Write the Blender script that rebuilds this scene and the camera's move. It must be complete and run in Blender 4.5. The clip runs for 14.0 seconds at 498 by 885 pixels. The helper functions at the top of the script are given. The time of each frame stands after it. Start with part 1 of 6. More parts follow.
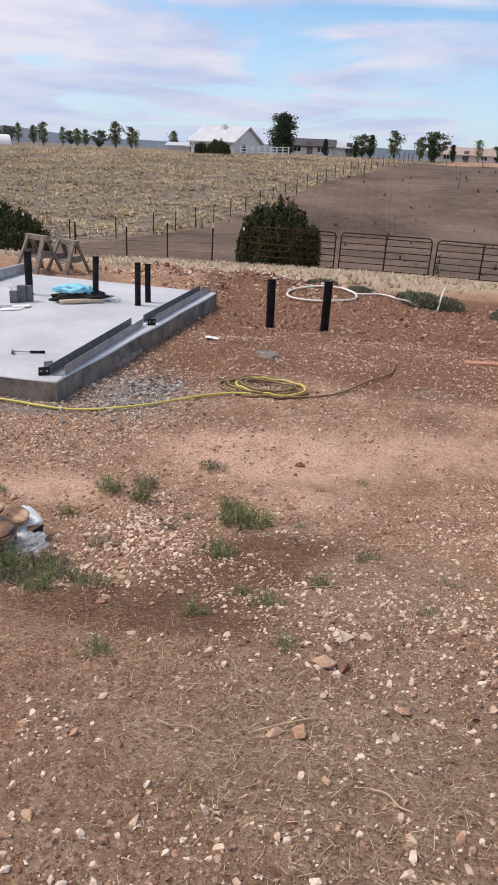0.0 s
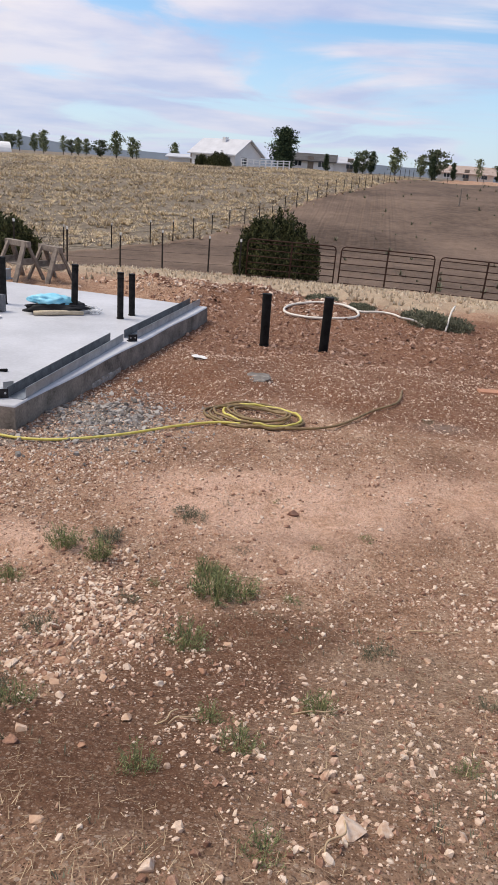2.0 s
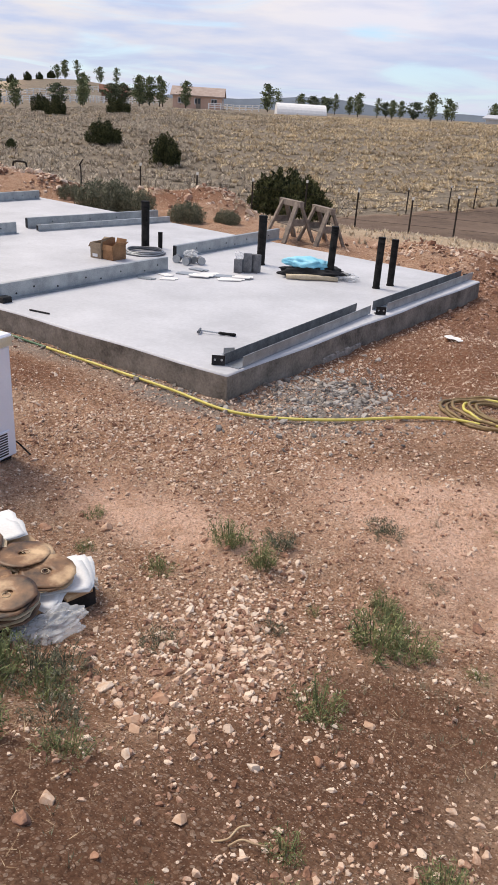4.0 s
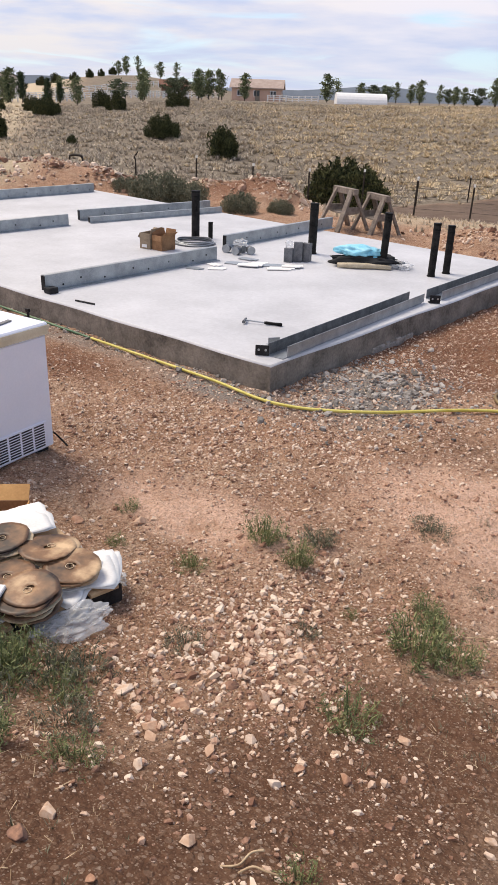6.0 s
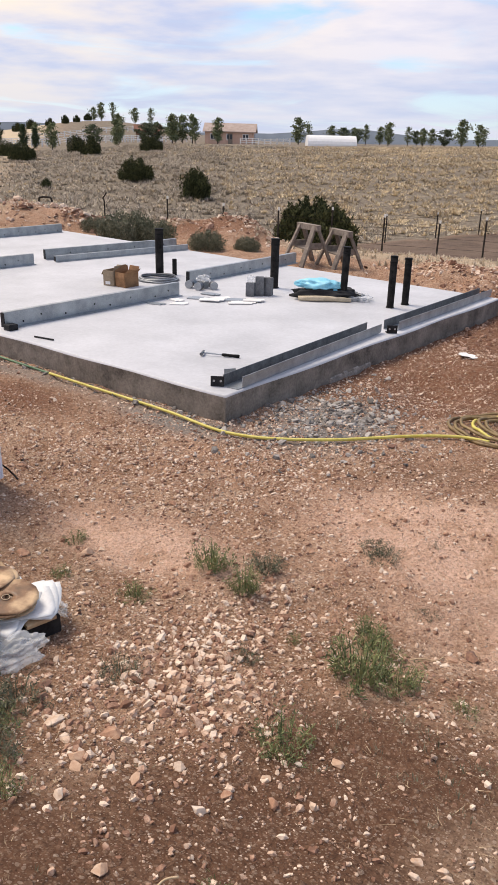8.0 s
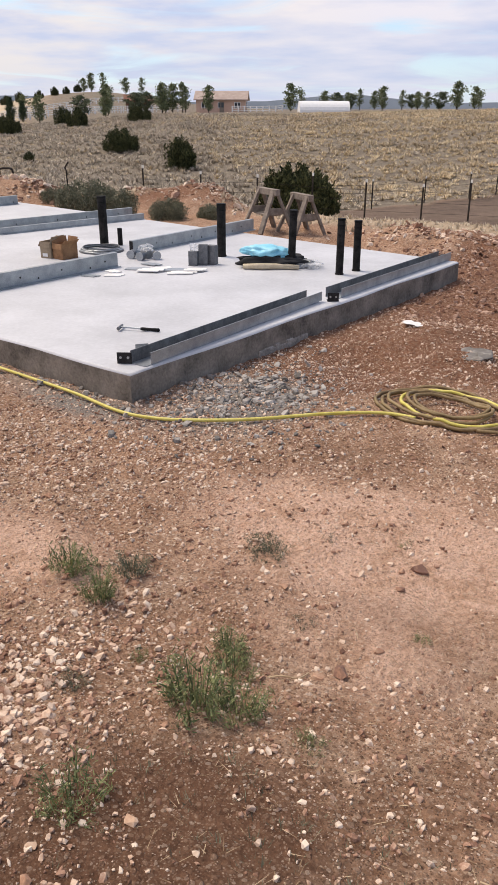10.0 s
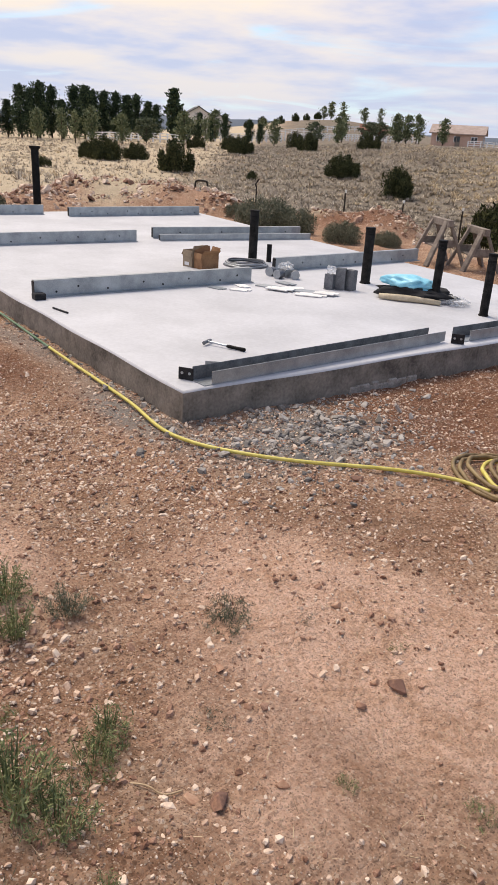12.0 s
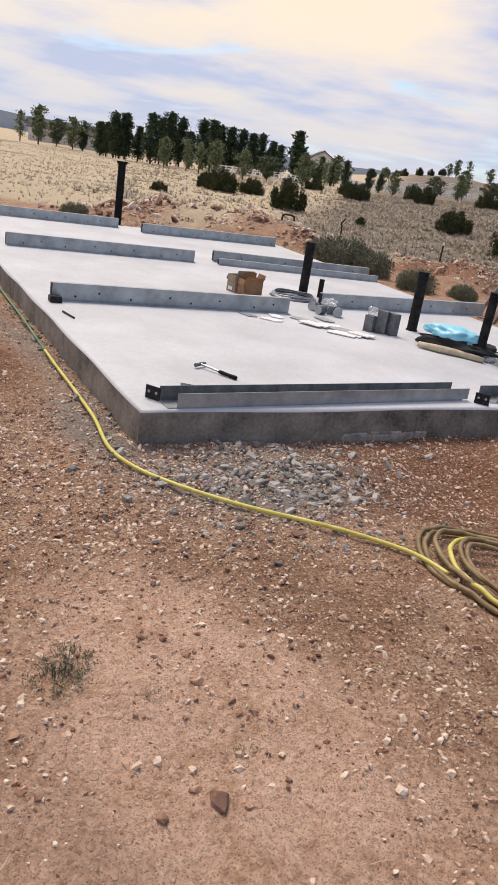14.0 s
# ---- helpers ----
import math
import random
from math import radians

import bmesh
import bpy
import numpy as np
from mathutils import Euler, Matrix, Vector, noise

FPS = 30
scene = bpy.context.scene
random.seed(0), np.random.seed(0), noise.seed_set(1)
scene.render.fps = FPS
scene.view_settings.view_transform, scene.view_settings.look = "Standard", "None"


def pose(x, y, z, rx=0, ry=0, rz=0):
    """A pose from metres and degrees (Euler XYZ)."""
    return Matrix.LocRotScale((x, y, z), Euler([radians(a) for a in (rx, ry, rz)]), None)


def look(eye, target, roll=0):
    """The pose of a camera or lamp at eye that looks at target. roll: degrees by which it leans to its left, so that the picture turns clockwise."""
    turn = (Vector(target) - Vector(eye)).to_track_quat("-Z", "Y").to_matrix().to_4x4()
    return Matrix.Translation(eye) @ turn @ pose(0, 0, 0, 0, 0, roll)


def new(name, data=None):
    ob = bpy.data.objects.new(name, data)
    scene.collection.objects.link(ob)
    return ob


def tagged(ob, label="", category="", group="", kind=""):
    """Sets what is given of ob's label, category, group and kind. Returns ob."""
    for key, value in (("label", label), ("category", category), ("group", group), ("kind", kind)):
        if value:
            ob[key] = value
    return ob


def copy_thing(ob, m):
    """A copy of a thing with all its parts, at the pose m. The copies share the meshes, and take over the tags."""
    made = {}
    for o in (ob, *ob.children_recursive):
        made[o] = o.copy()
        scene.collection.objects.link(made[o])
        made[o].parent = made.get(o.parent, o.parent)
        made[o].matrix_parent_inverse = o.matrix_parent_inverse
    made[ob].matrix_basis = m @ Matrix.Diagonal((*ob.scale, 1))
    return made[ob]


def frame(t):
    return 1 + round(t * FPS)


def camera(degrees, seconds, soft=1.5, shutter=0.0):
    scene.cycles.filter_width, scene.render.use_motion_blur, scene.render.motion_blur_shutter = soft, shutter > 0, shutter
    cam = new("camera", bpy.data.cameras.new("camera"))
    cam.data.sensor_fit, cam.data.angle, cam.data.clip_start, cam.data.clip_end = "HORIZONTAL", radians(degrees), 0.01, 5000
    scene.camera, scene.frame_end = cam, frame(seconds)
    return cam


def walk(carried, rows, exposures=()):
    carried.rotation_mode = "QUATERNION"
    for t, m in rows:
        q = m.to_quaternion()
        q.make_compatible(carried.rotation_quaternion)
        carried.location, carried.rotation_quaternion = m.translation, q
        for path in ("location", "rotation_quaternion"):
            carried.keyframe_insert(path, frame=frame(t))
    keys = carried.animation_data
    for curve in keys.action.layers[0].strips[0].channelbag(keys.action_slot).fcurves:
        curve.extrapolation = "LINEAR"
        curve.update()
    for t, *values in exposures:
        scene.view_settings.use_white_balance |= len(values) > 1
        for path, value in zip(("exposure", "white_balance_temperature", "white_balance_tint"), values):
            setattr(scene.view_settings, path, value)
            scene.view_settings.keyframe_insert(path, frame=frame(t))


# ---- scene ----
cam = camera(36.7, 14.0, soft=0.8)
PATH = [
    (0, (0.096, 0.107, 2.403), (-0.154, 1.956, 1.685), 2.8),
    (0.5, (-0.017, 0.344, 2.387), (-0.221, 2.184, 1.631), 3.7),
    (1, (-0.044, 0.602, 2.346), (-0.38, 2.452, 1.665), 5.0),
    (1.5, (0.004, 0.865, 2.298), (-0.358, 2.725, 1.656), 4.5),
    (2, (0.018, 1.1, 2.269), (-0.222, 2.963, 1.582), 4.2),
    (2.5, (-0.001, 1.345, 2.241), (-0.363, 3.173, 1.514), 4.0),
    (3, (0.104, 1.639, 2.176), (-0.552, 3.369, 1.415), 3.5),
    (3.2, (0.153, 1.737, 2.192), (-0.588, 3.422, 1.412), 3.4),
    (5.3, (0.208, 2.241, 2.083), (-0.765, 3.781, 1.257), 3.5),
    (5.5, (0.206, 2.239, 2.092), (-0.787, 3.761, 1.257), 3.1),
    (6, (0.203, 2.238, 2.083), (-0.817, 3.743, 1.25), 2.2),
    (6.5, (0.212, 2.235, 2.088), (-0.844, 3.729, 1.281), 1.4),
    (7, (0.237, 2.243, 2.085), (-0.843, 3.739, 1.312), 0.9),
    (7.5, (0.314, 2.255, 2.085), (-0.752, 3.772, 1.335), 1.0),
    (8, (0.38, 2.322, 2.046), (-0.622, 3.886, 1.304), 1.5),
    (8.5, (0.364, 2.509, 2.037), (-0.523, 4.13, 1.273), 2.0),
    (9, (0.397, 2.67, 1.996), (-0.509, 4.271, 1.21), 1.0),
    (9.2, (0.461, 2.747, 1.973), (-0.461, 4.337, 1.184), 0.5),
    (11.3, (0.89, 3.715, 1.881), (-0.356, 5.066, 1.093), 1.6),
    (11.5, (0.912, 3.835, 1.859), (-0.396, 5.14, 1.095), 1.9),
    (12, (1.018, 4.097, 1.804), (-0.361, 5.33, 1.044), 3.4),
    (12.5, (1.128, 4.327, 1.75), (-0.319, 5.486, 0.999), 5.3),
    (13, (1.127, 4.536, 1.732), (-0.367, 5.645, 0.998), 7.3),
    (13.5, (1.046, 4.775, 1.702), (-0.48, 5.853, 0.989), 8.6),
    (14, (1.102, 5.011, 1.683), (-0.442, 6.079, 0.994), 9.1),
]
walk(cam, [(t, look(eye, target, roll)) for t, eye, target, roll in PATH],
     exposures=[(0.0, 0.07, 6450, 10), (3.0, 0.12, 6600, 10), (6.5, 0.25, 6850, 11), (9.0, 0.2, 6850, 11), (12.0, 0.18, 6900, 11), (14.0, 0.1, 6900, 11)])

# ---- world, sun ----
SUN_EL, SUN_AZ = 58.0, 272.0          # the azimuth is clockwise from +y
world = bpy.data.worlds.new("world")
scene.world = world
world.use_nodes = True
wt = world.node_tree
wt.nodes.clear()


def wn(kind, **kw):
    n = wt.nodes.new(kind)
    for k, v in kw.items():
        n.inputs[k].default_value = v
    return n


sky = wt.nodes.new("ShaderNodeTexSky")
sky.sky_type, sky.sun_disc = "NISHITA", False
sky.sun_elevation, sky.sun_rotation = radians(SUN_EL), radians(SUN_AZ)
sky.altitude, sky.air_density, sky.dust_density = 1500, 1.0, 1.0
skys = wt.nodes.new("ShaderNodeVectorMath")
skys.operation = "SCALE"
skys.inputs["Scale"].default_value = 0.15
tint = wt.nodes.new("ShaderNodeVectorMath")
tint.operation = "MULTIPLY"
tint.inputs[1].default_value = (0.82, 0.95, 1.0)
wt.links.new(sky.outputs[0], tint.inputs[0])
wt.links.new(tint.outputs[0], skys.inputs[0])
tc = wt.nodes.new("ShaderNodeTexCoord")
sep = wt.nodes.new("ShaderNodeSeparateXYZ")
wt.links.new(tc.outputs["Generated"], sep.inputs[0])


def wmath(op, a, b=None, clamp=False):
    n = wt.nodes.new("ShaderNodeMath")
    n.operation, n.use_clamp = op, clamp
    for i, v in enumerate((a, b)):
        if v is None:
            continue
        if isinstance(v, (int, float)):
            n.inputs[i].default_value = v
        else:
            wt.links.new(v, n.inputs[i])
    return n.outputs[0]


zden = wmath("ADD", wmath("MAXIMUM", sep.outputs[2], 0.0), 0.10)
comb = wt.nodes.new("ShaderNodeCombineXYZ")
wt.links.new(wmath("DIVIDE", sep.outputs[0], zden), comb.inputs[0])
wt.links.new(wmath("DIVIDE", sep.outputs[1], zden), comb.inputs[1])
cloud = wn("ShaderNodeTexNoise", Scale=0.62, Detail=8.0, Roughness=0.54, Distortion=0.7)
wt.links.new(comb.outputs[0], cloud.inputs["Vector"])
shade = wn("ShaderNodeTexNoise", Scale=0.8, Detail=6.0, Roughness=0.52)
wt.links.new(comb.outputs[0], shade.inputs["Vector"])
cover = wt.nodes.new("ShaderNodeMapRange")
cover.inputs["From Min"].default_value, cover.inputs["From Max"].default_value = 0.35, 0.50
cover.interpolation_type = "SMOOTHSTEP"
east = wt.nodes.new("ShaderNodeVectorMath")
east.operation = "DOT_PRODUCT"
east.inputs[1].default_value = (0.16, 0.10, 0.0)
wt.links.new(tc.outputs["Generated"], east.inputs[0])
wt.links.new(wmath("SUBTRACT", cloud.outputs[0], wmath("MULTIPLY", east.outputs["Value"], 0.75)), cover.inputs[0])
cramp = wt.nodes.new("ShaderNodeValToRGB")
els = cramp.color_ramp.elements
els[0].position, els[0].color = 0.40, (0.48, 0.54, 0.77, 1)
els[1].position, els[1].color = 0.60, (0.84, 0.79, 0.85, 1)
wt.links.new(shade.outputs[0], cramp.inputs[0])
# warm light in the clouds low over the west
west = wt.nodes.new("ShaderNodeVectorMath")
west.operation = "DOT_PRODUCT"
west.inputs[1].default_value = (-0.80, 0.48, 0.35)
wt.links.new(tc.outputs["Generated"], west.inputs[0])
glow = wt.nodes.new("ShaderNodeMapRange")
glow.inputs["From Min"].default_value, glow.inputs["From Max"].default_value = 0.80, 1.0
wt.links.new(west.outputs["Value"], glow.inputs[0])
warm = wt.nodes.new("ShaderNodeMixRGB")
warm.inputs[2].default_value = (0.98, 0.83, 0.64, 1)
wt.links.new(wmath("MULTIPLY", glow.outputs[0], wmath("MULTIPLY", wmath("SUBTRACT", shade.outputs[0], 0.43), 6.0, True)), warm.inputs[0])
wt.links.new(cramp.outputs[0], warm.inputs[1])
mixc = wt.nodes.new("ShaderNodeMixRGB")
wt.links.new(wmath("MULTIPLY", cover.outputs[0], 0.93), mixc.inputs[0])
wt.links.new(skys.outputs[0], mixc.inputs[1])
wt.links.new(warm.outputs[0], mixc.inputs[2])
# pale air near the horizon
low = wt.nodes.new("ShaderNodeMapRange")
low.inputs["From Min"].default_value, low.inputs["From Max"].default_value = 0.0, 0.16
low.inputs["To Min"].default_value, low.inputs["To Max"].default_value = 0.75, 0.0
wt.links.new(sep.outputs[2], low.inputs[0])
hz = wt.nodes.new("ShaderNodeMixRGB")
hz.inputs[2].default_value = (0.53, 0.60, 0.77, 1)
wt.links.new(low.outputs[0], hz.inputs[0])
wt.links.new(mixc.outputs[0], hz.inputs[1])
bg = wn("ShaderNodeBackground", Strength=1.0)
wt.links.new(hz.outputs[0], bg.inputs[0])
wo = wt.nodes.new("ShaderNodeOutputWorld")
wt.links.new(bg.outputs[0], wo.inputs[0])

sun_data = bpy.data.lights.new("sun", "SUN")
sun_data.energy, sun_data.angle, sun_data.color = 2.85, radians(26), (1.0, 0.91, 0.79)
sun = new("sun", sun_data)
sun_dir = Vector((math.sin(radians(SUN_AZ)) * math.cos(radians(SUN_EL)), math.cos(radians(SUN_AZ)) * math.cos(radians(SUN_EL)), math.sin(radians(SUN_EL))))
sun.matrix_world = look(sun_dir * 50, (0, 0, 0))

# ---- materials ----


def material(name, dark, light, scale=8.0, rough=0.8, metal=0.0, bump=0.2, fine=80.0, object_random=0.0, island=0.0, coat=0.0, alpha=1.0, transmit=0.0):
    """Two tones mixed by a coarse and a fine grain, with relief; object_random and island vary the tone from piece to piece."""
    m = bpy.data.materials.new(name)
    m.use_nodes = True
    t = m.node_tree
    b = t.nodes["Principled BSDF"]
    geo = t.nodes.new("ShaderNodeNewGeometry")
    n1 = t.nodes.new("ShaderNodeTexNoise")
    n1.inputs["Scale"].default_value, n1.inputs["Detail"].default_value, n1.inputs["Roughness"].default_value = scale, 6, 0.6
    n2 = t.nodes.new("ShaderNodeTexNoise")
    n2.inputs["Scale"].default_value, n2.inputs["Detail"].default_value = fine, 3
    for n in (n1, n2):
        t.links.new(geo.outputs["Position"], n.inputs["Vector"])
    add = t.nodes.new("ShaderNodeMath")
    add.operation = "MULTIPLY_ADD"
    t.links.new(n2.outputs[0], add.inputs[0])
    add.inputs[1].default_value = 0.4
    sub = t.nodes.new("ShaderNodeMath")
    sub.operation = "SUBTRACT"
    t.links.new(n1.outputs[0], sub.inputs[0])
    sub.inputs[1].default_value = 0.2
    t.links.new(sub.outputs[0], add.inputs[2])
    value = add.outputs[0]
    for amount, socket in ((object_random, None), (island, geo.outputs["Random Per Island"])):
        if amount:
            if socket is None:
                socket = t.nodes.new("ShaderNodeObjectInfo").outputs["Random"]
            k = t.nodes.new("ShaderNodeMath")
            k.operation = "MULTIPLY_ADD"
            t.links.new(socket, k.inputs[0])
            k.inputs[1].default_value = amount
            off = t.nodes.new("ShaderNodeMath")
            off.operation = "SUBTRACT"
            t.links.new(value, off.inputs[0])
            off.inputs[1].default_value = amount / 2
            t.links.new(off.outputs[0], k.inputs[2])
            value = k.outputs[0]
    ramp = t.nodes.new("ShaderNodeValToRGB")
    e = ramp.color_ramp.elements
    e[0].position, e[0].color = 0.30, (*dark, 1)
    e[1].position, e[1].color = 0.70, (*light, 1)
    t.links.new(value, ramp.inputs[0])
    t.links.new(ramp.outputs[0], b.inputs["Base Color"])
    b.inputs["Roughness"].default_value, b.inputs["Metallic"].default_value = rough, metal
    b.inputs["Coat Weight"].default_value, b.inputs["Alpha"].default_value = coat, alpha
    b.inputs["Transmission Weight"].default_value = transmit
    if bump:
        bm_ = t.nodes.new("ShaderNodeBump")
        bm_.inputs["Strength"].default_value, bm_.inputs["Distance"].default_value = bump, 0.02
        t.links.new(add.outputs[0], bm_.inputs["Height"])
        t.links.new(bm_.outputs[0], b.inputs["Normal"])
    return m


def spread(m, stops):
    """Gives a material's ramp several colours."""
    r = next(n for n in m.node_tree.nodes if n.type == "VALTORGB").color_ramp
    while len(r.elements) > 2:
        r.elements.remove(r.elements[-1])
    for i, (p, c) in enumerate(stops):
        e = r.elements[i] if i < 2 else r.elements.new(p)
        e.position, e.color = p, (*c, 1)
    return m


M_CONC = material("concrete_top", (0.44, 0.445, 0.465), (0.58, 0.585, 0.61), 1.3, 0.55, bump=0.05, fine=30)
# rough brown concrete, darkened further to carry the shade on the sides
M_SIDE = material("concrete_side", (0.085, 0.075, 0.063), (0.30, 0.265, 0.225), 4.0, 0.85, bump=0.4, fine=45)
M_GALV = material("galvanised_steel", (0.27, 0.29, 0.31), (0.46, 0.49, 0.51), 6.0, 0.40, 0.6, bump=0.03, fine=120)
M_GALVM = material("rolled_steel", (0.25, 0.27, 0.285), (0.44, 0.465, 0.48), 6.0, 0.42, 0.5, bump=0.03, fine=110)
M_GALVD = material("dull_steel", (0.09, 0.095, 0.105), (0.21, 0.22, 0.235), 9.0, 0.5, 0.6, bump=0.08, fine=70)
M_BLACK = material("black_steel", (0.012, 0.012, 0.013), (0.04, 0.04, 0.042), 12.0, 0.5, 0.2, bump=0.1)
M_ABS = material("black_plastic_pipe", (0.004, 0.004, 0.004), (0.016, 0.016, 0.016), 9.0, 0.6, bump=0.06)
M_DUST = material("dusty_pipe", (0.006, 0.006, 0.006), (0.034, 0.032, 0.03), 14.0, 0.75, bump=0.1)
M_CARD = material("cardboard", (0.19, 0.095, 0.042), (0.35, 0.19, 0.09), 9.0, 0.85, bump=0.08)
M_CARDP = material("cardboard_faded", (0.22, 0.165, 0.11), (0.36, 0.28, 0.19), 9.0, 0.88, bump=0.08)
# brighter orange for flaps and for the wall painted as lit
M_CARDO = material("cardboard_inside_and_lit", (0.42, 0.22, 0.08), (0.60, 0.34, 0.13), 9.0, 0.85, bump=0.08)
M_WHITE = material("white_enamel", (0.76, 0.79, 0.88), (0.84, 0.86, 0.94), 2.0, 0.35, bump=0.01, coat=0.3)
M_CREAM = material("cream_lid_seal", (0.60, 0.53, 0.38), (0.72, 0.66, 0.50), 5.0, 0.5, bump=0.03)
M_PAPER = material("white_paper", (0.66, 0.65, 0.63), (0.84, 0.83, 0.81), 6.0, 0.8, bump=0.12)
M_DISC = spread(material("scorched_disc", (0.09, 0.05, 0.025), (0.62, 0.45, 0.25), 3.2, 0.5, bump=0.04, fine=9.0), ((0.38, (0.035, 0.02, 0.013)), (0.66, (0.62, 0.43, 0.25)), (0.52, (0.22, 0.115, 0.055))))
M_DISCE = material("disc_edge", (0.45, 0.33, 0.20), (0.68, 0.54, 0.36), 20.0, 0.8)
M_WOOD = material("raw_pine", (0.36, 0.23, 0.13), (0.56, 0.40, 0.24), 7.0, 0.75, bump=0.2)
M_OLDW = material("weathered_wood", (0.13, 0.105, 0.085), (0.30, 0.25, 0.205), 11.0, 0.9, bump=0.35)
M_REDW = material("reddish_plank", (0.36, 0.16, 0.09), (0.52, 0.27, 0.16), 6.0, 0.75, bump=0.2)
M_YHOSE = material("yellow_hose", (0.50, 0.42, 0.07), (0.70, 0.62, 0.17), 16.0, 0.5, bump=0.05)
M_BHOSE = material("dusty_hose", (0.13, 0.085, 0.035), (0.3, 0.21, 0.095), 12.0, 0.6, bump=0.05)
# the hose's far stretch, its shade put into a dark green
M_YHOSE_SHADED = material("yellow_hose_shaded", (0.05, 0.12, 0.06), (0.16, 0.26, 0.14), 12.0, 0.5)
M_PVC = material("white_pvc", (0.62, 0.58, 0.50), (0.78, 0.74, 0.66), 14.0, 0.5)
M_TARP = material("cyan_tarp", (0.16, 0.55, 0.74), (0.36, 0.74, 0.86), 8.0, 0.45, bump=0.25)
M_CLOTH = material("black_cloth", (0.006, 0.006, 0.007), (0.022, 0.022, 0.024), 12.0, 0.9, bump=0.3)
M_BEIGE = material("beige_cloth", (0.38, 0.31, 0.21), (0.58, 0.50, 0.37), 12.0, 0.9, bump=0.25)
M_PLASTIC = material("clear_plastic", (0.70, 0.72, 0.73), (0.90, 0.92, 0.93), 18.0, 0.15, bump=0.5, alpha=0.32)
M_GATE = material("dark_pipe_gate", (0.035, 0.018, 0.014), (0.075, 0.045, 0.035), 8.0, 0.6, 0.3)
M_TPOST = material("fence_steel", (0.020, 0.017, 0.015), (0.06, 0.052, 0.045), 8.0, 0.7, 0.2)
M_TIP = material("white_post_tip", (0.6, 0.6, 0.58), (0.8, 0.8, 0.78), 8.0, 0.6)
M_STONE = spread(material("gravel_stone", (0.2, 0.1, 0.08), (0.6, 0.5, 0.42), 30.0, 0.9, bump=0.3, fine=160, island=1.0), ((0.04, (0.20, 0.10, 0.062)), (0.94, (0.74, 0.60, 0.475)), (0.30, (0.37, 0.215, 0.145)), (0.58, (0.60, 0.43, 0.315))))
M_RSTONE = material("red_clods", (0.17, 0.08, 0.048), (0.50, 0.335, 0.245), 30.0, 0.9, bump=0.3, fine=160, island=0.9)
M_ROCK = spread(material("loose_rock", (0.2, 0.1, 0.08), (0.6, 0.5, 0.42), 14.0, 0.9, bump=0.4, fine=90, object_random=0.9), ((0.10, (0.17, 0.09, 0.065)), (0.90, (0.64, 0.52, 0.42)), (0.38, (0.38, 0.21, 0.13)), (0.65, (0.52, 0.35, 0.24))))
M_RUBBLE = material("grey_rubble", (0.16, 0.145, 0.13), (0.42, 0.385, 0.35), 16.0, 0.9, bump=0.4, island=0.8)
M_GROCK = material("broken_concrete", (0.13, 0.115, 0.10), (0.40, 0.365, 0.33), 14.0, 0.9, bump=0.4, fine=90, object_random=0.6)
M_WEED = material("weed_green", (0.095, 0.125, 0.048), (0.265, 0.285, 0.12), 14.0, 0.8, bump=0, island=0.8)
M_SAGE = material("sage_green", (0.085, 0.09, 0.055), (0.21, 0.21, 0.135), 10.0, 0.85, bump=0, island=0.8)
M_STRAW = material("dry_straw", (0.30, 0.20, 0.115), (0.58, 0.44, 0.28), 14.0, 0.85, bump=0, island=0.9)
M_GTUSS = material("grey_bunch_grass", (0.23, 0.195, 0.155), (0.64, 0.555, 0.44), 0.25, 0.9, bump=0, fine=3.0, island=0.7)
M_TUSS = spread(material("bunch_grass", (0.2, 0.15, 0.08), (0.5, 0.4, 0.25), 0.25, 0.9, bump=0, fine=3.0, island=0.55), ((0.20, (0.24, 0.19, 0.13)), (0.80, (0.92, 0.77, 0.53)), (0.5, (0.58, 0.465, 0.31))))
M_TANG = material("tall_tan_grass", (0.42, 0.345, 0.25), (0.72, 0.62, 0.475), 0.3, 0.9, bump=0, fine=3.0, island=0.5)
M_JUNI = material("juniper_green", (0.022, 0.03, 0.014), (0.1, 0.105, 0.045), 3.0, 0.85, bump=0, island=0.8)
M_PINE = material("pine_green", (0.022, 0.038, 0.024), (0.085, 0.115, 0.058), 0.8, 0.85, bump=0, island=0.8)
M_LEAF = material("poplar_green", (0.085, 0.11, 0.05), (0.22, 0.245, 0.12), 0.8, 0.8, bump=0, island=0.8)
M_LEAFD = material("elm_green", (0.045, 0.062, 0.034), (0.14, 0.165, 0.085), 0.8, 0.8, bump=0, island=0.8)
M_BARK = material("bark", (0.05, 0.037, 0.027), (0.13, 0.10, 0.075), 6.0, 0.95, bump=0.3)
M_WALLW = material("white_siding", (0.66, 0.66, 0.66), (0.78, 0.78, 0.77), 1.0, 0.8, bump=0.05)
M_ROOFG = material("pale_metal_roof", (0.46, 0.47, 0.50), (0.58, 0.59, 0.62), 0.8, 0.5, bump=0.05)
M_WALLP = material("pink_stucco", (0.5, 0.33, 0.25), (0.6, 0.42, 0.33), 0.8, 0.9, bump=0.1)
M_ROOFB = material("brown_roof", (0.33, 0.25, 0.21), (0.46, 0.37, 0.32), 1.0, 0.9, bump=0.2)
M_ROOFD = material("dark_roof", (0.045, 0.043, 0.045), (0.10, 0.095, 0.095), 1.0, 0.9, bump=0.2)
M_WALLT = material("tan_stucco", (0.58, 0.54, 0.49), (0.70, 0.66, 0.61), 0.8, 0.9, bump=0.1)
M_RED = material("red_barn_wood", (0.15, 0.06, 0.038), (0.23, 0.11, 0.07), 1.5, 0.9, bump=0.2)
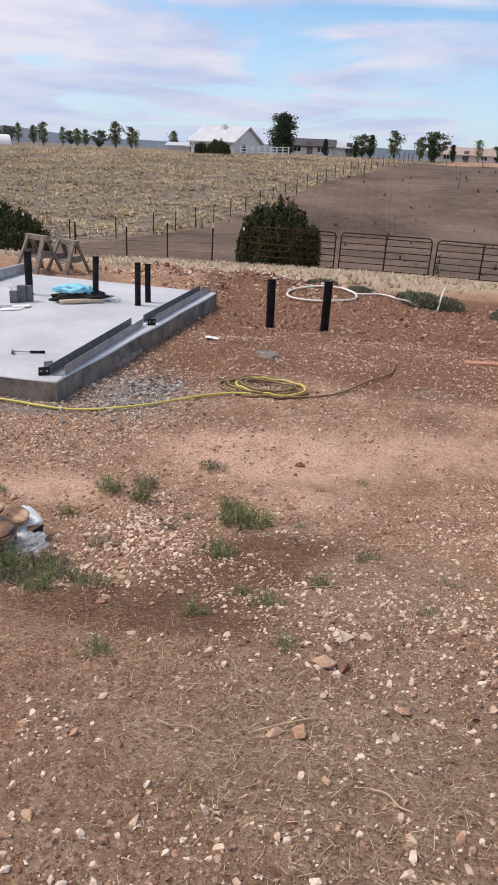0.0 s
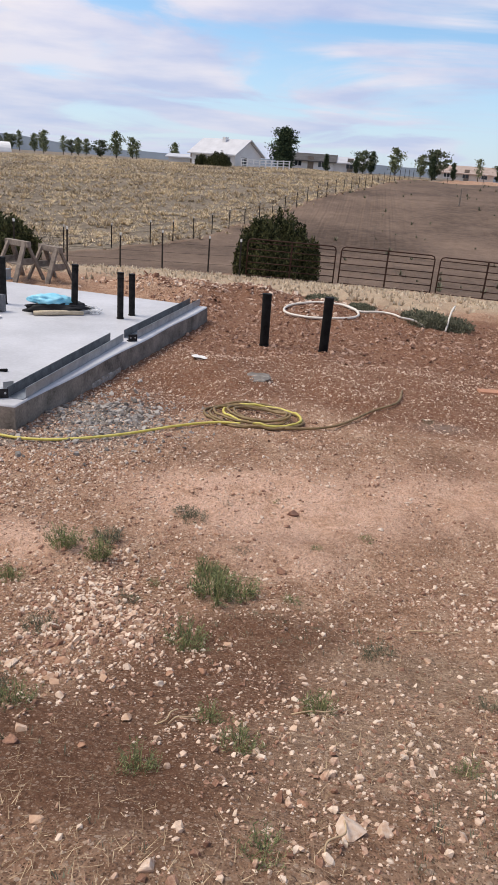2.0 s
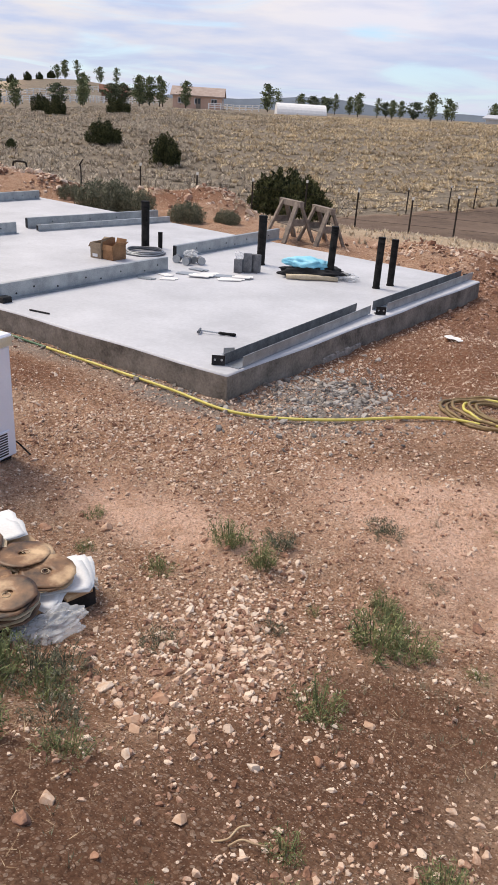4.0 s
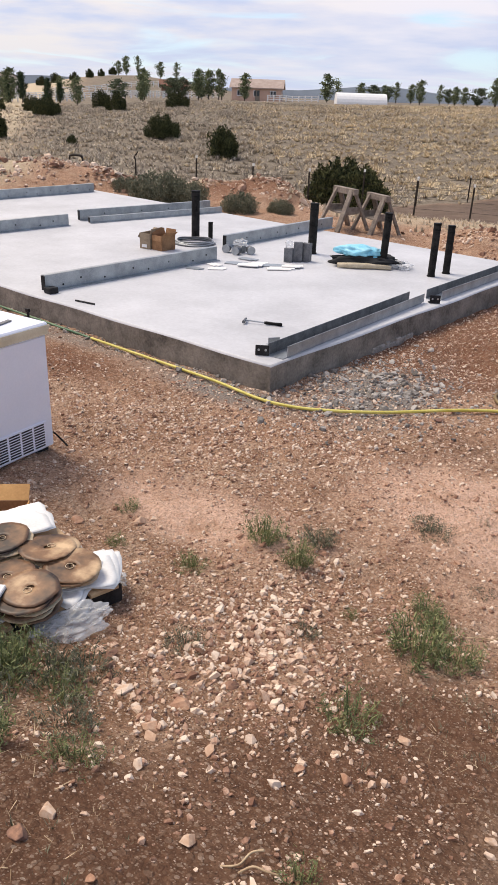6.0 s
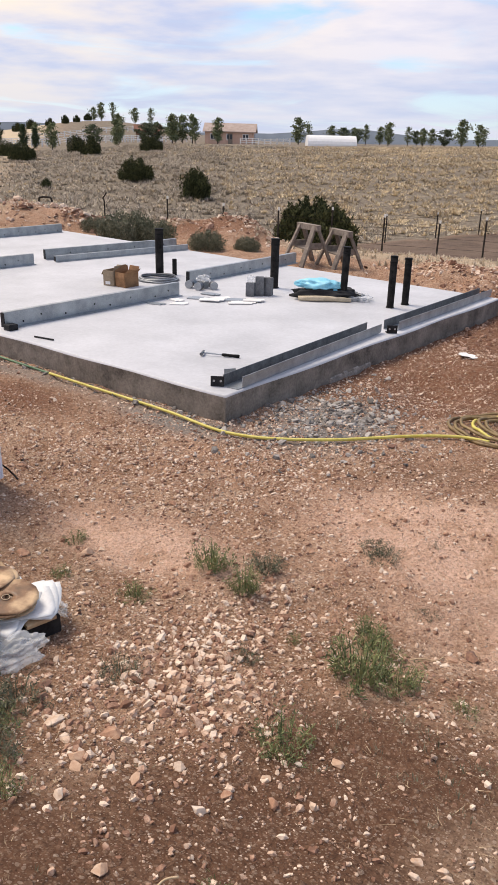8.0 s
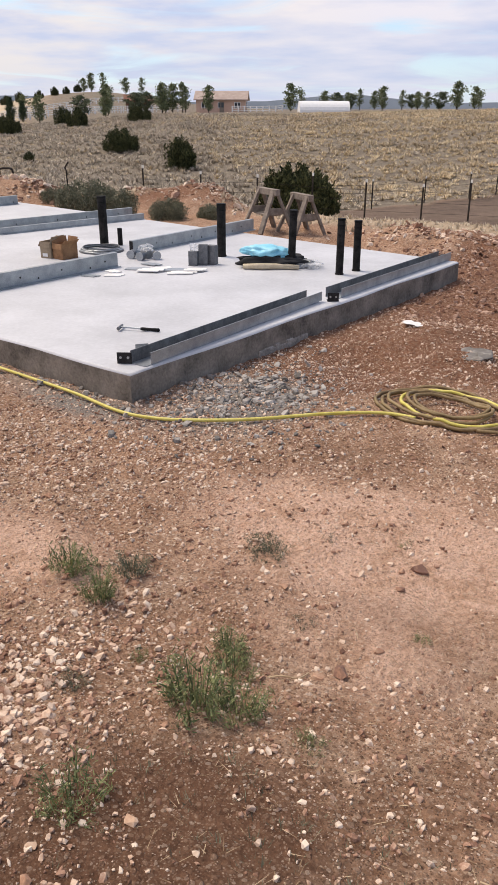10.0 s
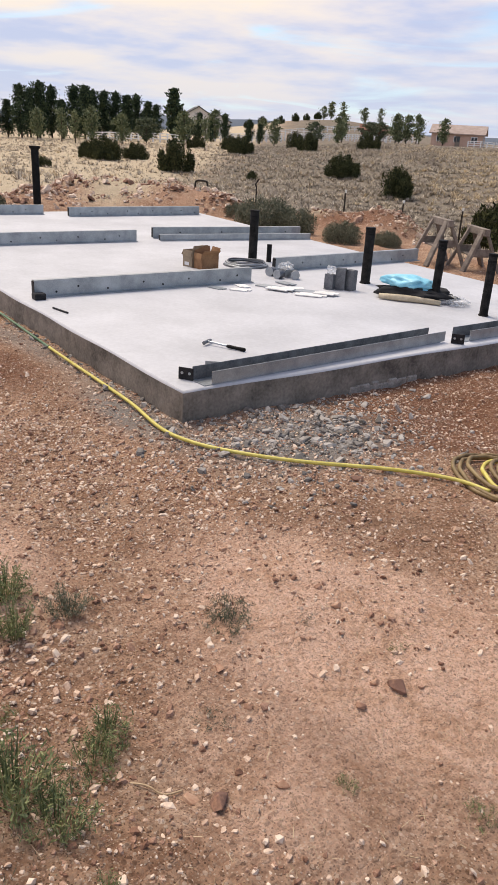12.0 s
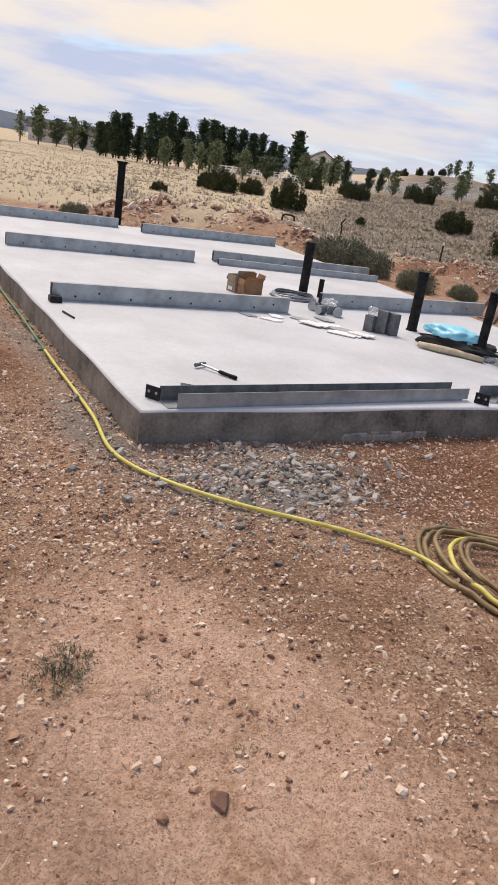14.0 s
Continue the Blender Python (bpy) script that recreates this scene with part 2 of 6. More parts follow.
M_GLASS = material("dark_window", (0.02, 0.025, 0.03), (0.05, 0.06, 0.07), 2.0, 0.1, bump=0)
M_FENCEW = material("white_rail", (0.70, 0.70, 0.69), (0.82, 0.82, 0.81), 4.0, 0.7)
# the blue of distance haze is mixed into the ridge colour
M_FARHILL = material("hazed_ridge", (0.10, 0.125, 0.16), (0.15, 0.18, 0.22), 0.004, 1.0, bump=0, fine=0.05)
M_INK = material("print_black", (0.01, 0.01, 0.011), (0.03, 0.03, 0.03), 20.0, 0.6)


for dull in (M_DUST, M_ABS, M_BLACK, M_GATE, M_TPOST, M_JUNI, M_PINE):
    dull.node_tree.nodes["Principled BSDF"].inputs["Specular IOR Level"].default_value = 0.12


def ground_material():
    m = bpy.data.materials.new("ground_soil")
    m.use_nodes = True
    t = m.node_tree
    b = t.nodes["Principled BSDF"]
    b.inputs["Roughness"].default_value = 0.95
    b.inputs["Specular IOR Level"].default_value = 0.15
    geo = t.nodes.new("ShaderNodeNewGeometry")

    def nz(scale, detail=6, rough=0.6):
        n = t.nodes.new("ShaderNodeTexNoise")
        n.inputs["Scale"].default_value, n.inputs["Detail"].default_value, n.inputs["Roughness"].default_value = scale, detail, rough
        t.links.new(geo.outputs["Position"], n.inputs["Vector"])
        return n.outputs[0]

    def ramp(src, *stops):
        r = t.nodes.new("ShaderNodeValToRGB")
        for i, (p, c) in enumerate(stops):
            e = r.color_ramp.elements[i] if i < 2 else r.color_ramp.elements.new(p)
            e.position, e.color = p, (*c, 1)
        t.links.new(src, r.inputs[0])
        return r.outputs[0]

    def mix(fac, a, c, kind="MIX"):
        n = t.nodes.new("ShaderNodeMixRGB")
        n.blend_type = kind
        for i, v in enumerate((fac, a, c)):
            if isinstance(v, float):
                n.inputs[i].default_value = v
            elif isinstance(v, tuple):
                n.inputs[i].default_value = (*v, 1)
            else:
                t.links.new(v, n.inputs[i])
        return n.outputs[0]

    def zone(name, src, k=0.5):
        a = t.nodes.new("ShaderNodeAttribute")
        a.attribute_name = name
        s = t.nodes.new("ShaderNodeMath")
        s.operation = "MULTIPLY_ADD"
        t.links.new(src, s.inputs[0])
        s.inputs[1].default_value = k
        o = t.nodes.new("ShaderNodeMath")
        o.operation = "SUBTRACT"
        t.links.new(a.outputs["Fac"], o.inputs[0])
        o.inputs[1].default_value = k / 2
        t.links.new(o.outputs[0], s.inputs[2])
        r = t.nodes.new("ShaderNodeMapRange")
        r.interpolation_type = "SMOOTHSTEP"
        r.inputs["From Min"].default_value, r.inputs["From Max"].default_value = 0.15, 0.85
        t.links.new(s.outputs[0], r.inputs[0])
        return r.outputs[0]

    def cells(scale, *stops):
        """Pebbles: a tone of its own for each cell, dark in the joints."""
        w = t.nodes.new("ShaderNodeVectorMath")
        w.operation = "ADD"
        wob_ = t.nodes.new("ShaderNodeTexNoise")
        wob_.inputs["Scale"].default_value = scale * 0.9
        t.links.new(geo.outputs["Position"], wob_.inputs["Vector"])
        sc = t.nodes.new("ShaderNodeVectorMath")
        sc.operation = "SCALE"
        sc.inputs["Scale"].default_value = 0.6 / scale
        t.links.new(wob_.outputs["Color"], sc.inputs[0])
        t.links.new(geo.outputs["Position"], w.inputs[0])
        t.links.new(sc.outputs[0], w.inputs[1])
        v = t.nodes.new("ShaderNodeTexVoronoi")
        v.inputs["Scale"].default_value = scale
        t.links.new(w.outputs[0], v.inputs["Vector"])
        hsv = t.nodes.new("ShaderNodeSeparateColor")
        t.links.new(v.outputs["Color"], hsv.inputs[0])
        return ramp(hsv.outputs[0], *stops), v.outputs["Distance"]

    def stones(scale, share, *stops):
        """How much of the ground is stone here, and the stones' colour."""
        tone, dist = cells(scale, *stops)
        v = t.nodes.new("ShaderNodeMapRange")
        v.interpolation_type = "SMOOTHSTEP"
        v.inputs["From Min"].default_value, v.inputs["From Max"].default_value = share + 0.07, share
        t.links.new(dist, v.inputs[0])
        return tone, v.outputs[0], dist

    big, mid, small, grit = nz(0.7), nz(4.0), nz(26.0, 8, 0.78), nz(110.0, 5, 0.8)
    peb0, on0, dist0 = stones(24.0, 0.24, (0.0, (0.12, 0.062, 0.040)), (0.95, (0.62, 0.47, 0.36)), (0.5, (0.30, 0.175, 0.115)), (0.75, (0.44, 0.29, 0.20)))
    peb1, on1, dist1 = stones(50.0, 0.34, (0.0, (0.09, 0.045, 0.028)), (0.95, (0.70, 0.55, 0.43)), (0.45, (0.30, 0.175, 0.112)), (0.75, (0.48, 0.325, 0.225)))
    peb2, on2, dist2 = stones(120.0, 0.36, (0.0, (0.08, 0.042, 0.026)), (0.95, (0.72, 0.57, 0.44)), (0.45, (0.29, 0.175, 0.115)), (0.8, (0.50, 0.35, 0.25)))

    def strewn(base, a, c, d):
        """Soil with stones of three sizes in it."""
        for k, on, tone in ((d, on2, peb2), (c, on1, peb1), (a, on0, peb0)):
            f = t.nodes.new("ShaderNodeMath")
            f.operation = "MULTIPLY"
            t.links.new(on, f.inputs[0])
            f.inputs[1].default_value = k
            base = mix(f.outputs[0], base, tone)
        return base

    soil = ramp(mid, (0.32, (0.34, 0.178, 0.104)), (0.70, (0.68, 0.415, 0.265)))
    soil = mix(0.5, soil, ramp(small, (0.40, (0.12, 0.058, 0.034)), (0.64, (0.70, 0.45, 0.30))))
    patch = nz(1.7, 7, 0.68)
    soil = mix(ramp(patch, (0.47, (0, 0, 0)), (0.60, (0.8, 0.8, 0.8))), soil, ramp(small, (0.34, (0.15, 0.076, 0.044)), (0.70, (0.46, 0.265, 0.16))))
    soil = mix(ramp(nz(2.6, 7, 0.7), (0.50, (0, 0, 0)), (0.60, (0.7, 0.7, 0.7))), soil, ramp(small, (0.34, (0.32, 0.195, 0.12)), (0.68, (0.74, 0.53, 0.38))))
    soil = strewn(soil, 0.25, 0.65, 0.85)
    pale = mix(0.30, ramp(small, (0.36, (0.66, 0.385, 0.255)), (0.60, (0.95, 0.66, 0.505))), ramp(grit, (0.3, (0.34, 0.185, 0.115)), (0.65, (0.82, 0.56, 0.42))))
    pale = mix(ramp(nz(3.1, 7, 0.7), (0.50, (0, 0, 0)), (0.58, (0.6, 0.6, 0.6))), pale, ramp(small, (0.34, (0.36, 0.195, 0.115)), (0.66, (0.74, 0.46, 0.305))))
    pale = strewn(pale, 0.1, 0.25, 0.45)
    red = strewn(ramp(small, (0.30, (0.085, 0.035, 0.020)), (0.68, (0.31, 0.146, 0.083))), 0.2, 0.5, 0.6)
    moist = strewn(ramp(small, (0.30, (0.10, 0.047, 0.028)), (0.75, (0.30, 0.160, 0.096))), 0.15, 0.4, 0.5)
    straw = strewn(mix(0.5, ramp(mid, (0.34, (0.24, 0.14, 0.088)), (0.66, (0.54, 0.36, 0.25))), ramp(small, (0.38, (0.13, 0.075, 0.045)), (0.64, (0.62, 0.46, 0.315)))), 0.2, 0.5, 0.7)
    grey = mix(0.5, ramp(small, (0.30, (0.15, 0.13, 0.11)), (0.75, (0.42, 0.375, 0.335))), ramp(grit, (0.3, (0.11, 0.095, 0.08)), (0.7, (0.48, 0.43, 0.385))))
    tan = mix(0.5, ramp(mid, (0.3, (0.45, 0.36, 0.245)), (0.7, (0.62, 0.515, 0.365))), ramp(small, (0.3, (0.36, 0.28, 0.185)), (0.7, (0.68, 0.565, 0.41))))
    grass = mix(0.5, ramp(big, (0.35, (0.15, 0.125, 0.10)), (0.68, (0.27, 0.225, 0.17))), ramp(mid, (0.38, (0.10, 0.082, 0.063)), (0.66, (0.36, 0.30, 0.22))))
    bare = mix(0.35, ramp(nz(0.10, 7, 0.65), (0.36, (0.075, 0.053, 0.041)), (0.64, (0.24, 0.172, 0.13))), ramp(nz(1.4, 7, 0.7), (0.36, (0.07, 0.05, 0.038)), (0.66, (0.25, 0.18, 0.135))))
    col = soil
    for name, c, src in (("pale", pale, mid), ("red", red, mid), ("moist", moist, mid), ("straw", straw, mid), ("grey", grey, small), ("tan", tan, big), ("grass", grass, big), ("bare", bare, big)):
        col = mix(zone(name, src, 0.55 if name in ("pale", "moist", "straw") else 0.5), col, c)
    t.links.new(col, b.inputs["Base Color"])
    h = t.nodes.new("ShaderNodeMath")
    h.operation = "MULTIPLY_ADD"
    t.links.new(grit, h.inputs[0])
    h.inputs[1].default_value = 0.45
    h2 = t.nodes.new("ShaderNodeMath")
    h2.operation = "MULTIPLY_ADD"
    t.links.new(dist1, h2.inputs[0])
    h2.inputs[1].default_value = -0.45
    h3 = t.nodes.new("ShaderNodeMath")
    h3.operation = "MULTIPLY_ADD"
    t.links.new(on0, h3.inputs[0])
    h3.inputs[1].default_value = 0.30
    t.links.new(small, h3.inputs[2])
    t.links.new(h3.outputs[0], h2.inputs[2])
    t.links.new(h2.outputs[0], h.inputs[2])
    bump = t.nodes.new("ShaderNodeBump")
    bump.inputs["Strength"].default_value, bump.inputs["Distance"].default_value = 1.0, 0.024
    t.links.new(h.outputs[0], bump.inputs["Height"])
    t.links.new(bump.outputs[0], b.inputs["Normal"])
    return m


M_GROUND = ground_material()

# ---- terrain ----
P_Y = np.array([-6, 0, 1.5, 2.6, 3.2, 3.9, 4.6, 5.2, 6.0, 7.0, 7.8, 10, 13.0])
P_Z = np.array([1.05, 0.88, 0.78, 0.62, 0.42, 0.16, 0.03, -0.07, -0.08, -0.01, 0.0, -0.02, -0.02])
F_A = np.array([-15, 5, 20, 35, 50, 65])
F_R = np.array([10, 16, 20, 25, 31, 40, 50, 62, 78, 105, 130, 170, 230, 400, 900])
F_Z = np.array([
    [0, -0.25, -0.75, -1.4, -2.15, -2.4, -2.3, -1.3, 0.4, 2.0, 2.4, 2.6, 2.7, 2.7, 2.7],
    [0, -0.25, -0.70, -1.3, -2.15, -2.5, -2.4, -1.3, 0.4, 2.1, 2.5, 2.7, 2.8, 2.8, 2.8],
    [0, -0.15, -0.55, -1.2, -2.15, -2.4, -2.3, -1.3, 0.3, 1.6, 2.0, 2.2, 2.4, 2.6, 2.6],
    [0, 0.00, -0.25, -0.9, -1.9, -2.2, -1.9, -1.1, 0.0, 1.3, 1.5, 1.7, 2.0, 2.5, 2.6],
    [0, 0.05, 0.05, -0.2, -0.9, -1.5, -1.8, -1.6, -1.0, -0.3, 0.1, 0.7, 1.4, 1.6, 1.6],
    [0, 0.10, 0.10, 0.0, -0.3, -0.7, -1.0, -1.2, -1.2, -0.9, -0.7, -0.5, -0.3, 0.0, 0.0]])
MOUNDS = [(-14.6, 14.9, 1.2, 0.55), (-16.2, 13.6, 1.1, 0.5), (-13.0, 15.6, 0.9, 0.40), (-15.2, 11.8, 0.9, 0.30), (-10.2, 17.6, 0.9, 0.55), (-11.6, 17.4, 0.8, 0.40),
          (-9.2, 17.2, 0.6, 0.3), (-2.9, 14.6, 0.9, 0.26), (-1.7, 14.9, 0.8, 0.26), (-3.9, 14.9, 0.8, 0.2), (-0.6, 14.2, 0.9, 0.18), (0.6, 13.6, 0.9, 0.12),
          (-1.5, 9.6, 0.55, 0.14), (0.2, 9.4, 0.7, 0.11), (1.2, 11.4, 0.8, 0.12), (-1.75, 8.7, 0.4, -0.10), (-3.5, 4.9, 0.7, 0.07), (-9.4, 16.2, 0.5, 0.2),
          (-1.15, 8.85, 0.45, 0.10), (0.9, 9.9, 0.6, 0.10), (-0.5, 10.3, 0.5, 0.09), (-5.7, 14.6, 1.2, 0.15)]
SLAB = [(-2.76, 6.87), (-2.23, 12.42), (-12.55, 14.05), (-13.0, 7.75)]      # the corners of the foundation
SLAB_Z = 0.22


def smooth(a, b, v):
    u = np.clip((v - a) / (b - a), 0, 1)
    return u * u * (3 - 2 * u)


def ripple(x, y, s, seed=0.0):
    """Cheap smooth noise, about -1 to 1."""
    x, y = x * s + seed, y * s - seed * 0.7
    return (np.sin(1.7 * x + 2.3 * np.sin(0.9 * y + seed)) + np.sin(2.1 * y + 1.9 * np.sin(1.1 * x - seed)) + np.sin(1.3 * (x + y) + 1.5 * np.sin(1.7 * x - 1.3 * y))) / 3


def terrain(x, y, fine=True):
    x, y = np.asarray(x, float), np.asarray(y, float)
    near = np.interp(y - 0.25 * np.clip(x, -2.0, 2.5), P_Y, P_Z)
    dx, dy = x - 0.2, y - 2.2
    r = np.hypot(dx, dy)
    a = np.clip(np.degrees(np.arctan2(-dx, dy)), -15, 64.99)
    k = np.clip(np.searchsorted(F_A, a, side="right") - 1, 0, len(F_A) - 2)
    cols = np.stack([np.interp(r, F_R, row) for row in F_Z])
    u = (a - F_A[k]) / (F_A[k + 1] - F_A[k])
    u = u * u * (3 - 2 * u)
    idx = np.indices(k.shape)
    far = cols[(k, *idx)] * (1 - u) + cols[(k + 1, *idx)] * u
    hill = 6.0 * np.exp(-((r - 280) / 55) ** 2 - ((np.degrees(np.arctan2(-dx, dy)) - 43.5) / 6.5) ** 2)
    far = far + np.where(dy > 0, hill, 0)
    front = smooth(-4, 4, y)
    far = far * front + 0.9 * (1 - front)
    w = smooth(9.5, 14, r)
    z = near * (1 - w) + far * w
    for mx, my, s, h in MOUNDS:
        lump = np.exp(-((x - mx) ** 2 + (y - my) ** 2) / (s * s))
        z = z + h * lump * (1 + 0.35 * ripple(x, y, 2.4, mx))
    if fine:
        z = z + (0.012 * ripple(x, y, 3.1, 1.0) + 0.012 * ripple(x, y, 7.3, 2.0) + 0.008 * ripple(x, y, 17.0, 3.0) + 0.005 * ripple(x, y, 31.0, 7.0)) * (1 + 1.2 * smooth(12, 16, y))
        z = z + 0.10 * smooth(30, 60, r) * ripple(x, y, 0.35, 4.0) + 0.25 * smooth(60, 120, r) * ripple(x, y, 0.06, 5.0)
    return z


def inside_slab(x, y, grow=0.0):
    ok = np.ones(np.shape(x), bool)
    for (ax, ay), (bx, by) in zip(SLAB, SLAB[1:] + SLAB[:1]):
        nx, ny = by - ay, ax - bx
        ln = math.hypot(nx, ny)
        ok &= ((x - ax) * nx + (y - ay) * ny) / ln < grow
    return ok


def ground_z(x, y):
    return float(terrain(np.array([x]), np.array([y]))[0])


FENCE_A, FENCE_B = (-12.4, 45.3), (5.7, 114.0)      # the fence up the slope


def zones(x, y):
    r = np.hypot(x - 0.2, y - 2.2)
    wob = ripple(x, y, 0.8, 6.0)
    blob = lambda cx, cy, sx, sy: np.exp(-((x - cx) / sx) ** 2 - ((y - cy) / sy) ** 2)
    side = (x - FENCE_A[0]) * (FENCE_B[1] - FENCE_A[1]) - (y - FENCE_A[1]) * (FENCE_B[0] - FENCE_A[0])
    right = smooth(-60, 60, side + 40 * wob)
    z = {}
    z["pale"] = np.clip(1.15 * blob(-0.6, 6.12, 1.0, 0.52) + 0.65 * blob(1.1, 6.7, 1.3, 0.6) + 1.0 * blob(-2.1, 5.15, 0.75, 0.32) + 0.5 * blob(-0.2, 5.3, 0.55, 0.35) + 0.55 * blob(1.9, 7.7, 0.9, 0.4) + 0.4 * blob(-2.9, 6.55, 0.4, 0.15), 0, 1)
    z["red"] = np.clip(smooth(7.5, 8.9, y + 0.4 * wob) * (1 - smooth(15.0, 16.5, y)) * smooth(-3.3, -2.2, x) + 0.9 * blob(-4.6, 6.4, 0.8, 0.35) + blob(-10.6, 17.5, 2.2, 1.2) + 0.8 * blob(-1.9, 8.2, 0.5, 0.8), 0, 1)
    z["moist"] = np.clip(1.1 * blob(-0.25, 4.3, 0.5, 0.32) + blob(-0.4, 3.7, 0.55, 0.35) + 0.9 * blob(-1.0, 3.05, 0.8, 0.4) + 0.7 * blob(-0.5, 2.8, 0.5, 0.35) + 0.6 * blob(0.9, 7.4, 0.5, 0.5) + 0.4 * blob(-0.3, 5.67, 0.5, 0.2) + 0.5 * blob(-1.2, 6.9, 0.7, 0.25), 0, 1)
    z["straw"] = np.clip(0.9 * blob(0.5, 4.0, 0.55, 0.35) + 0.9 * blob(0.25, 3.2, 0.5, 0.35) + 0.85 * blob(0.2, 1.9, 1.0, 0.8), 0, 1)
    z["grey"] = np.clip(1.0 * blob(-2.1, 7.4, 0.5, 0.65) + 0.75 * blob(-3.1, 6.65, 0.7, 0.22) + 0.6 * blob(-5.2, 6.85, 2.0, 0.2) + 0.5 * blob(1.0, 8.3, 0.4, 0.25), 0, 1)
    z["tan"] = np.clip(smooth(15, 17.5, y + wob - 0.12 * np.abs(x + 2)) * (1 - smooth(30.5, 33, r)) * 0.6 + smooth(17.5, 20.5, r + wob) * np.maximum(smooth(0, 12, -x - 1.0 * y), (1 - smooth(27, 33, r + 2 * wob)) * smooth(-2, 4, -x - 0.62 * y)), 0, 1) * 0.95
    z["grass"] = smooth(31, 36, r + 1.5 * wob) * (1 - right) * (1 - 0.85 * smooth(0, 14, -x - 1.0 * y))
    z["bare"] = smooth(30, 33, r + wob) * right * (1 - smooth(112, 120, r + 3 * wob))
    return z


def axis(lo, hi, step, a, b):
    v = list(np.arange(lo, hi + 1e-6, step))
    for end, sign in ((hi, 1), (lo, -1)):
        p, s = end, step
        lim = b if sign > 0 else a
        out = []
        while abs(p - end) < abs(lim - end):
            s *= 1.075
            p += sign * s
            out.append(p)
        v = v + out if sign > 0 else out[::-1] + v
    return np.array(v)


def part(name, bm, mat, parent=None, label="", shade=False):
    """Links a bmesh, or a mesh, as one object under a thing."""
    if isinstance(bm, bmesh.types.BMesh):
        me = bpy.data.meshes.new(name)
        bm.to_mesh(me)
        bm.free()
    else:
        me = bm
    for m in (mat if isinstance(mat, (list, tuple)) else [mat]):
        me.materials.append(m)
    if shade:
        me.polygons.foreach_set("use_smooth", [True] * len(me.polygons))
    ob = new(name, me)
    ob.parent = parent
    if label:
        tagged(ob, label)
    return ob


def raw(name, verts, faces):
    me = bpy.data.meshes.new(name)
    me.from_pydata([tuple(v) for v in verts], [], [tuple(f) for f in faces])
    me.update()
    return me


gx, gy = axis(-6.5, 3.0, 0.055, -1500, 1500), axis(0.5, 12.5, 0.055, -300, 1900)
GX, GY = np.meshgrid(gx, gy)
GZ = terrain(GX, GY)
GZ = np.where(inside_slab(GX, GY, -0.12), np.minimum(GZ, -0.02) - 0.25, GZ)
GZ = GZ - 6.0 * smooth(300, 1500, np.hypot(GX, GY))
nx_, ny_ = len(gx), len(gy)
ids = np.arange(nx_ * ny_).reshape(ny_, nx_)
quads = np.stack([ids[:-1, :-1], ids[:-1, 1:], ids[1:, 1:], ids[1:, :-1]], -1).reshape(-1, 4)
gm = bpy.data.meshes.new("ground")
gm.vertices.add(nx_ * ny_)
gm.vertices.foreach_set("co", np.stack([GX, GY, GZ], -1).reshape(-1).astype(np.float32))
gm.loops.add(quads.size)
gm.loops.foreach_set("vertex_index", quads.reshape(-1).astype(np.int32))
gm.polygons.add(len(quads))
gm.polygons.foreach_set("loop_start", np.arange(0, quads.size, 4, dtype=np.int32))
gm.update(calc_edges=True)
gm.polygons.foreach_set("use_smooth", [True] * len(quads))
for zname, val in zones(GX, GY).items():
    at = gm.attributes.new(zname, "FLOAT", "POINT")
    at.data.foreach_set("value", val.reshape(-1).astype(np.float32))
tagged(part("ground", gm, M_GROUND), "stony reddish brown dirt yard running into dry grassland", "ground", kind="structure")

# far ridge on the skyline
ridge_v, ridge_f = [], []
for i in range(61):
    an = radians(-30 + i * 2.2)
    for rr, hh in ((1750, -20), (1800, 23 + 8 * math.sin(i * 0.55) + 4 * math.sin(i * 1.3)), (1900, -20)):
        ridge_v.append((-rr * math.sin(an), rr * math.cos(an), hh))
for i in range(60):
    for k in range(2):
        ridge_f.append((3 * i + k, 3 * i + 3 + k, 3 * i + 4 + k, 3 * i + 1 + k))
tagged(part("backdrop", raw("backdrop", ridge_v, ridge_f), M_FARHILL, shade=True), "low wooded ridge far on the skyline, coloured haze blue", "ridge", kind="structure")

# ---- shapes ----


def box(bm, lo, hi, m=None, bevel=0.0):
    vs = [bm.verts.new((x, y, z)) for z in (lo[2], hi[2]) for y in (lo[1], hi[1]) for x in (lo[0], hi[0])]
    fs = [bm.faces.new([vs[i] for i in q]) for q in ((0, 2, 3, 1), (4, 5, 7, 6), (0, 1, 5, 4), (1, 3, 7, 5), (3, 2, 6, 7), (2, 0, 4, 6))]
    if bevel:
        es = list({e for f in fs for e in f.edges})
        out = bmesh.ops.bevel(bm, geom=es, offset=bevel, segments=1, affect="EDGES")
        vs = list({v for v in out["verts"]} | {v for v in vs if v.is_valid})
    if m is not None:
        bmesh.ops.transform(bm, matrix=m, verts=[v for v in vs if v.is_valid])
    return bm


def boxed(lo, hi, m=None, bevel=0.0):
    return box(bmesh.new(), lo, hi, m, bevel)


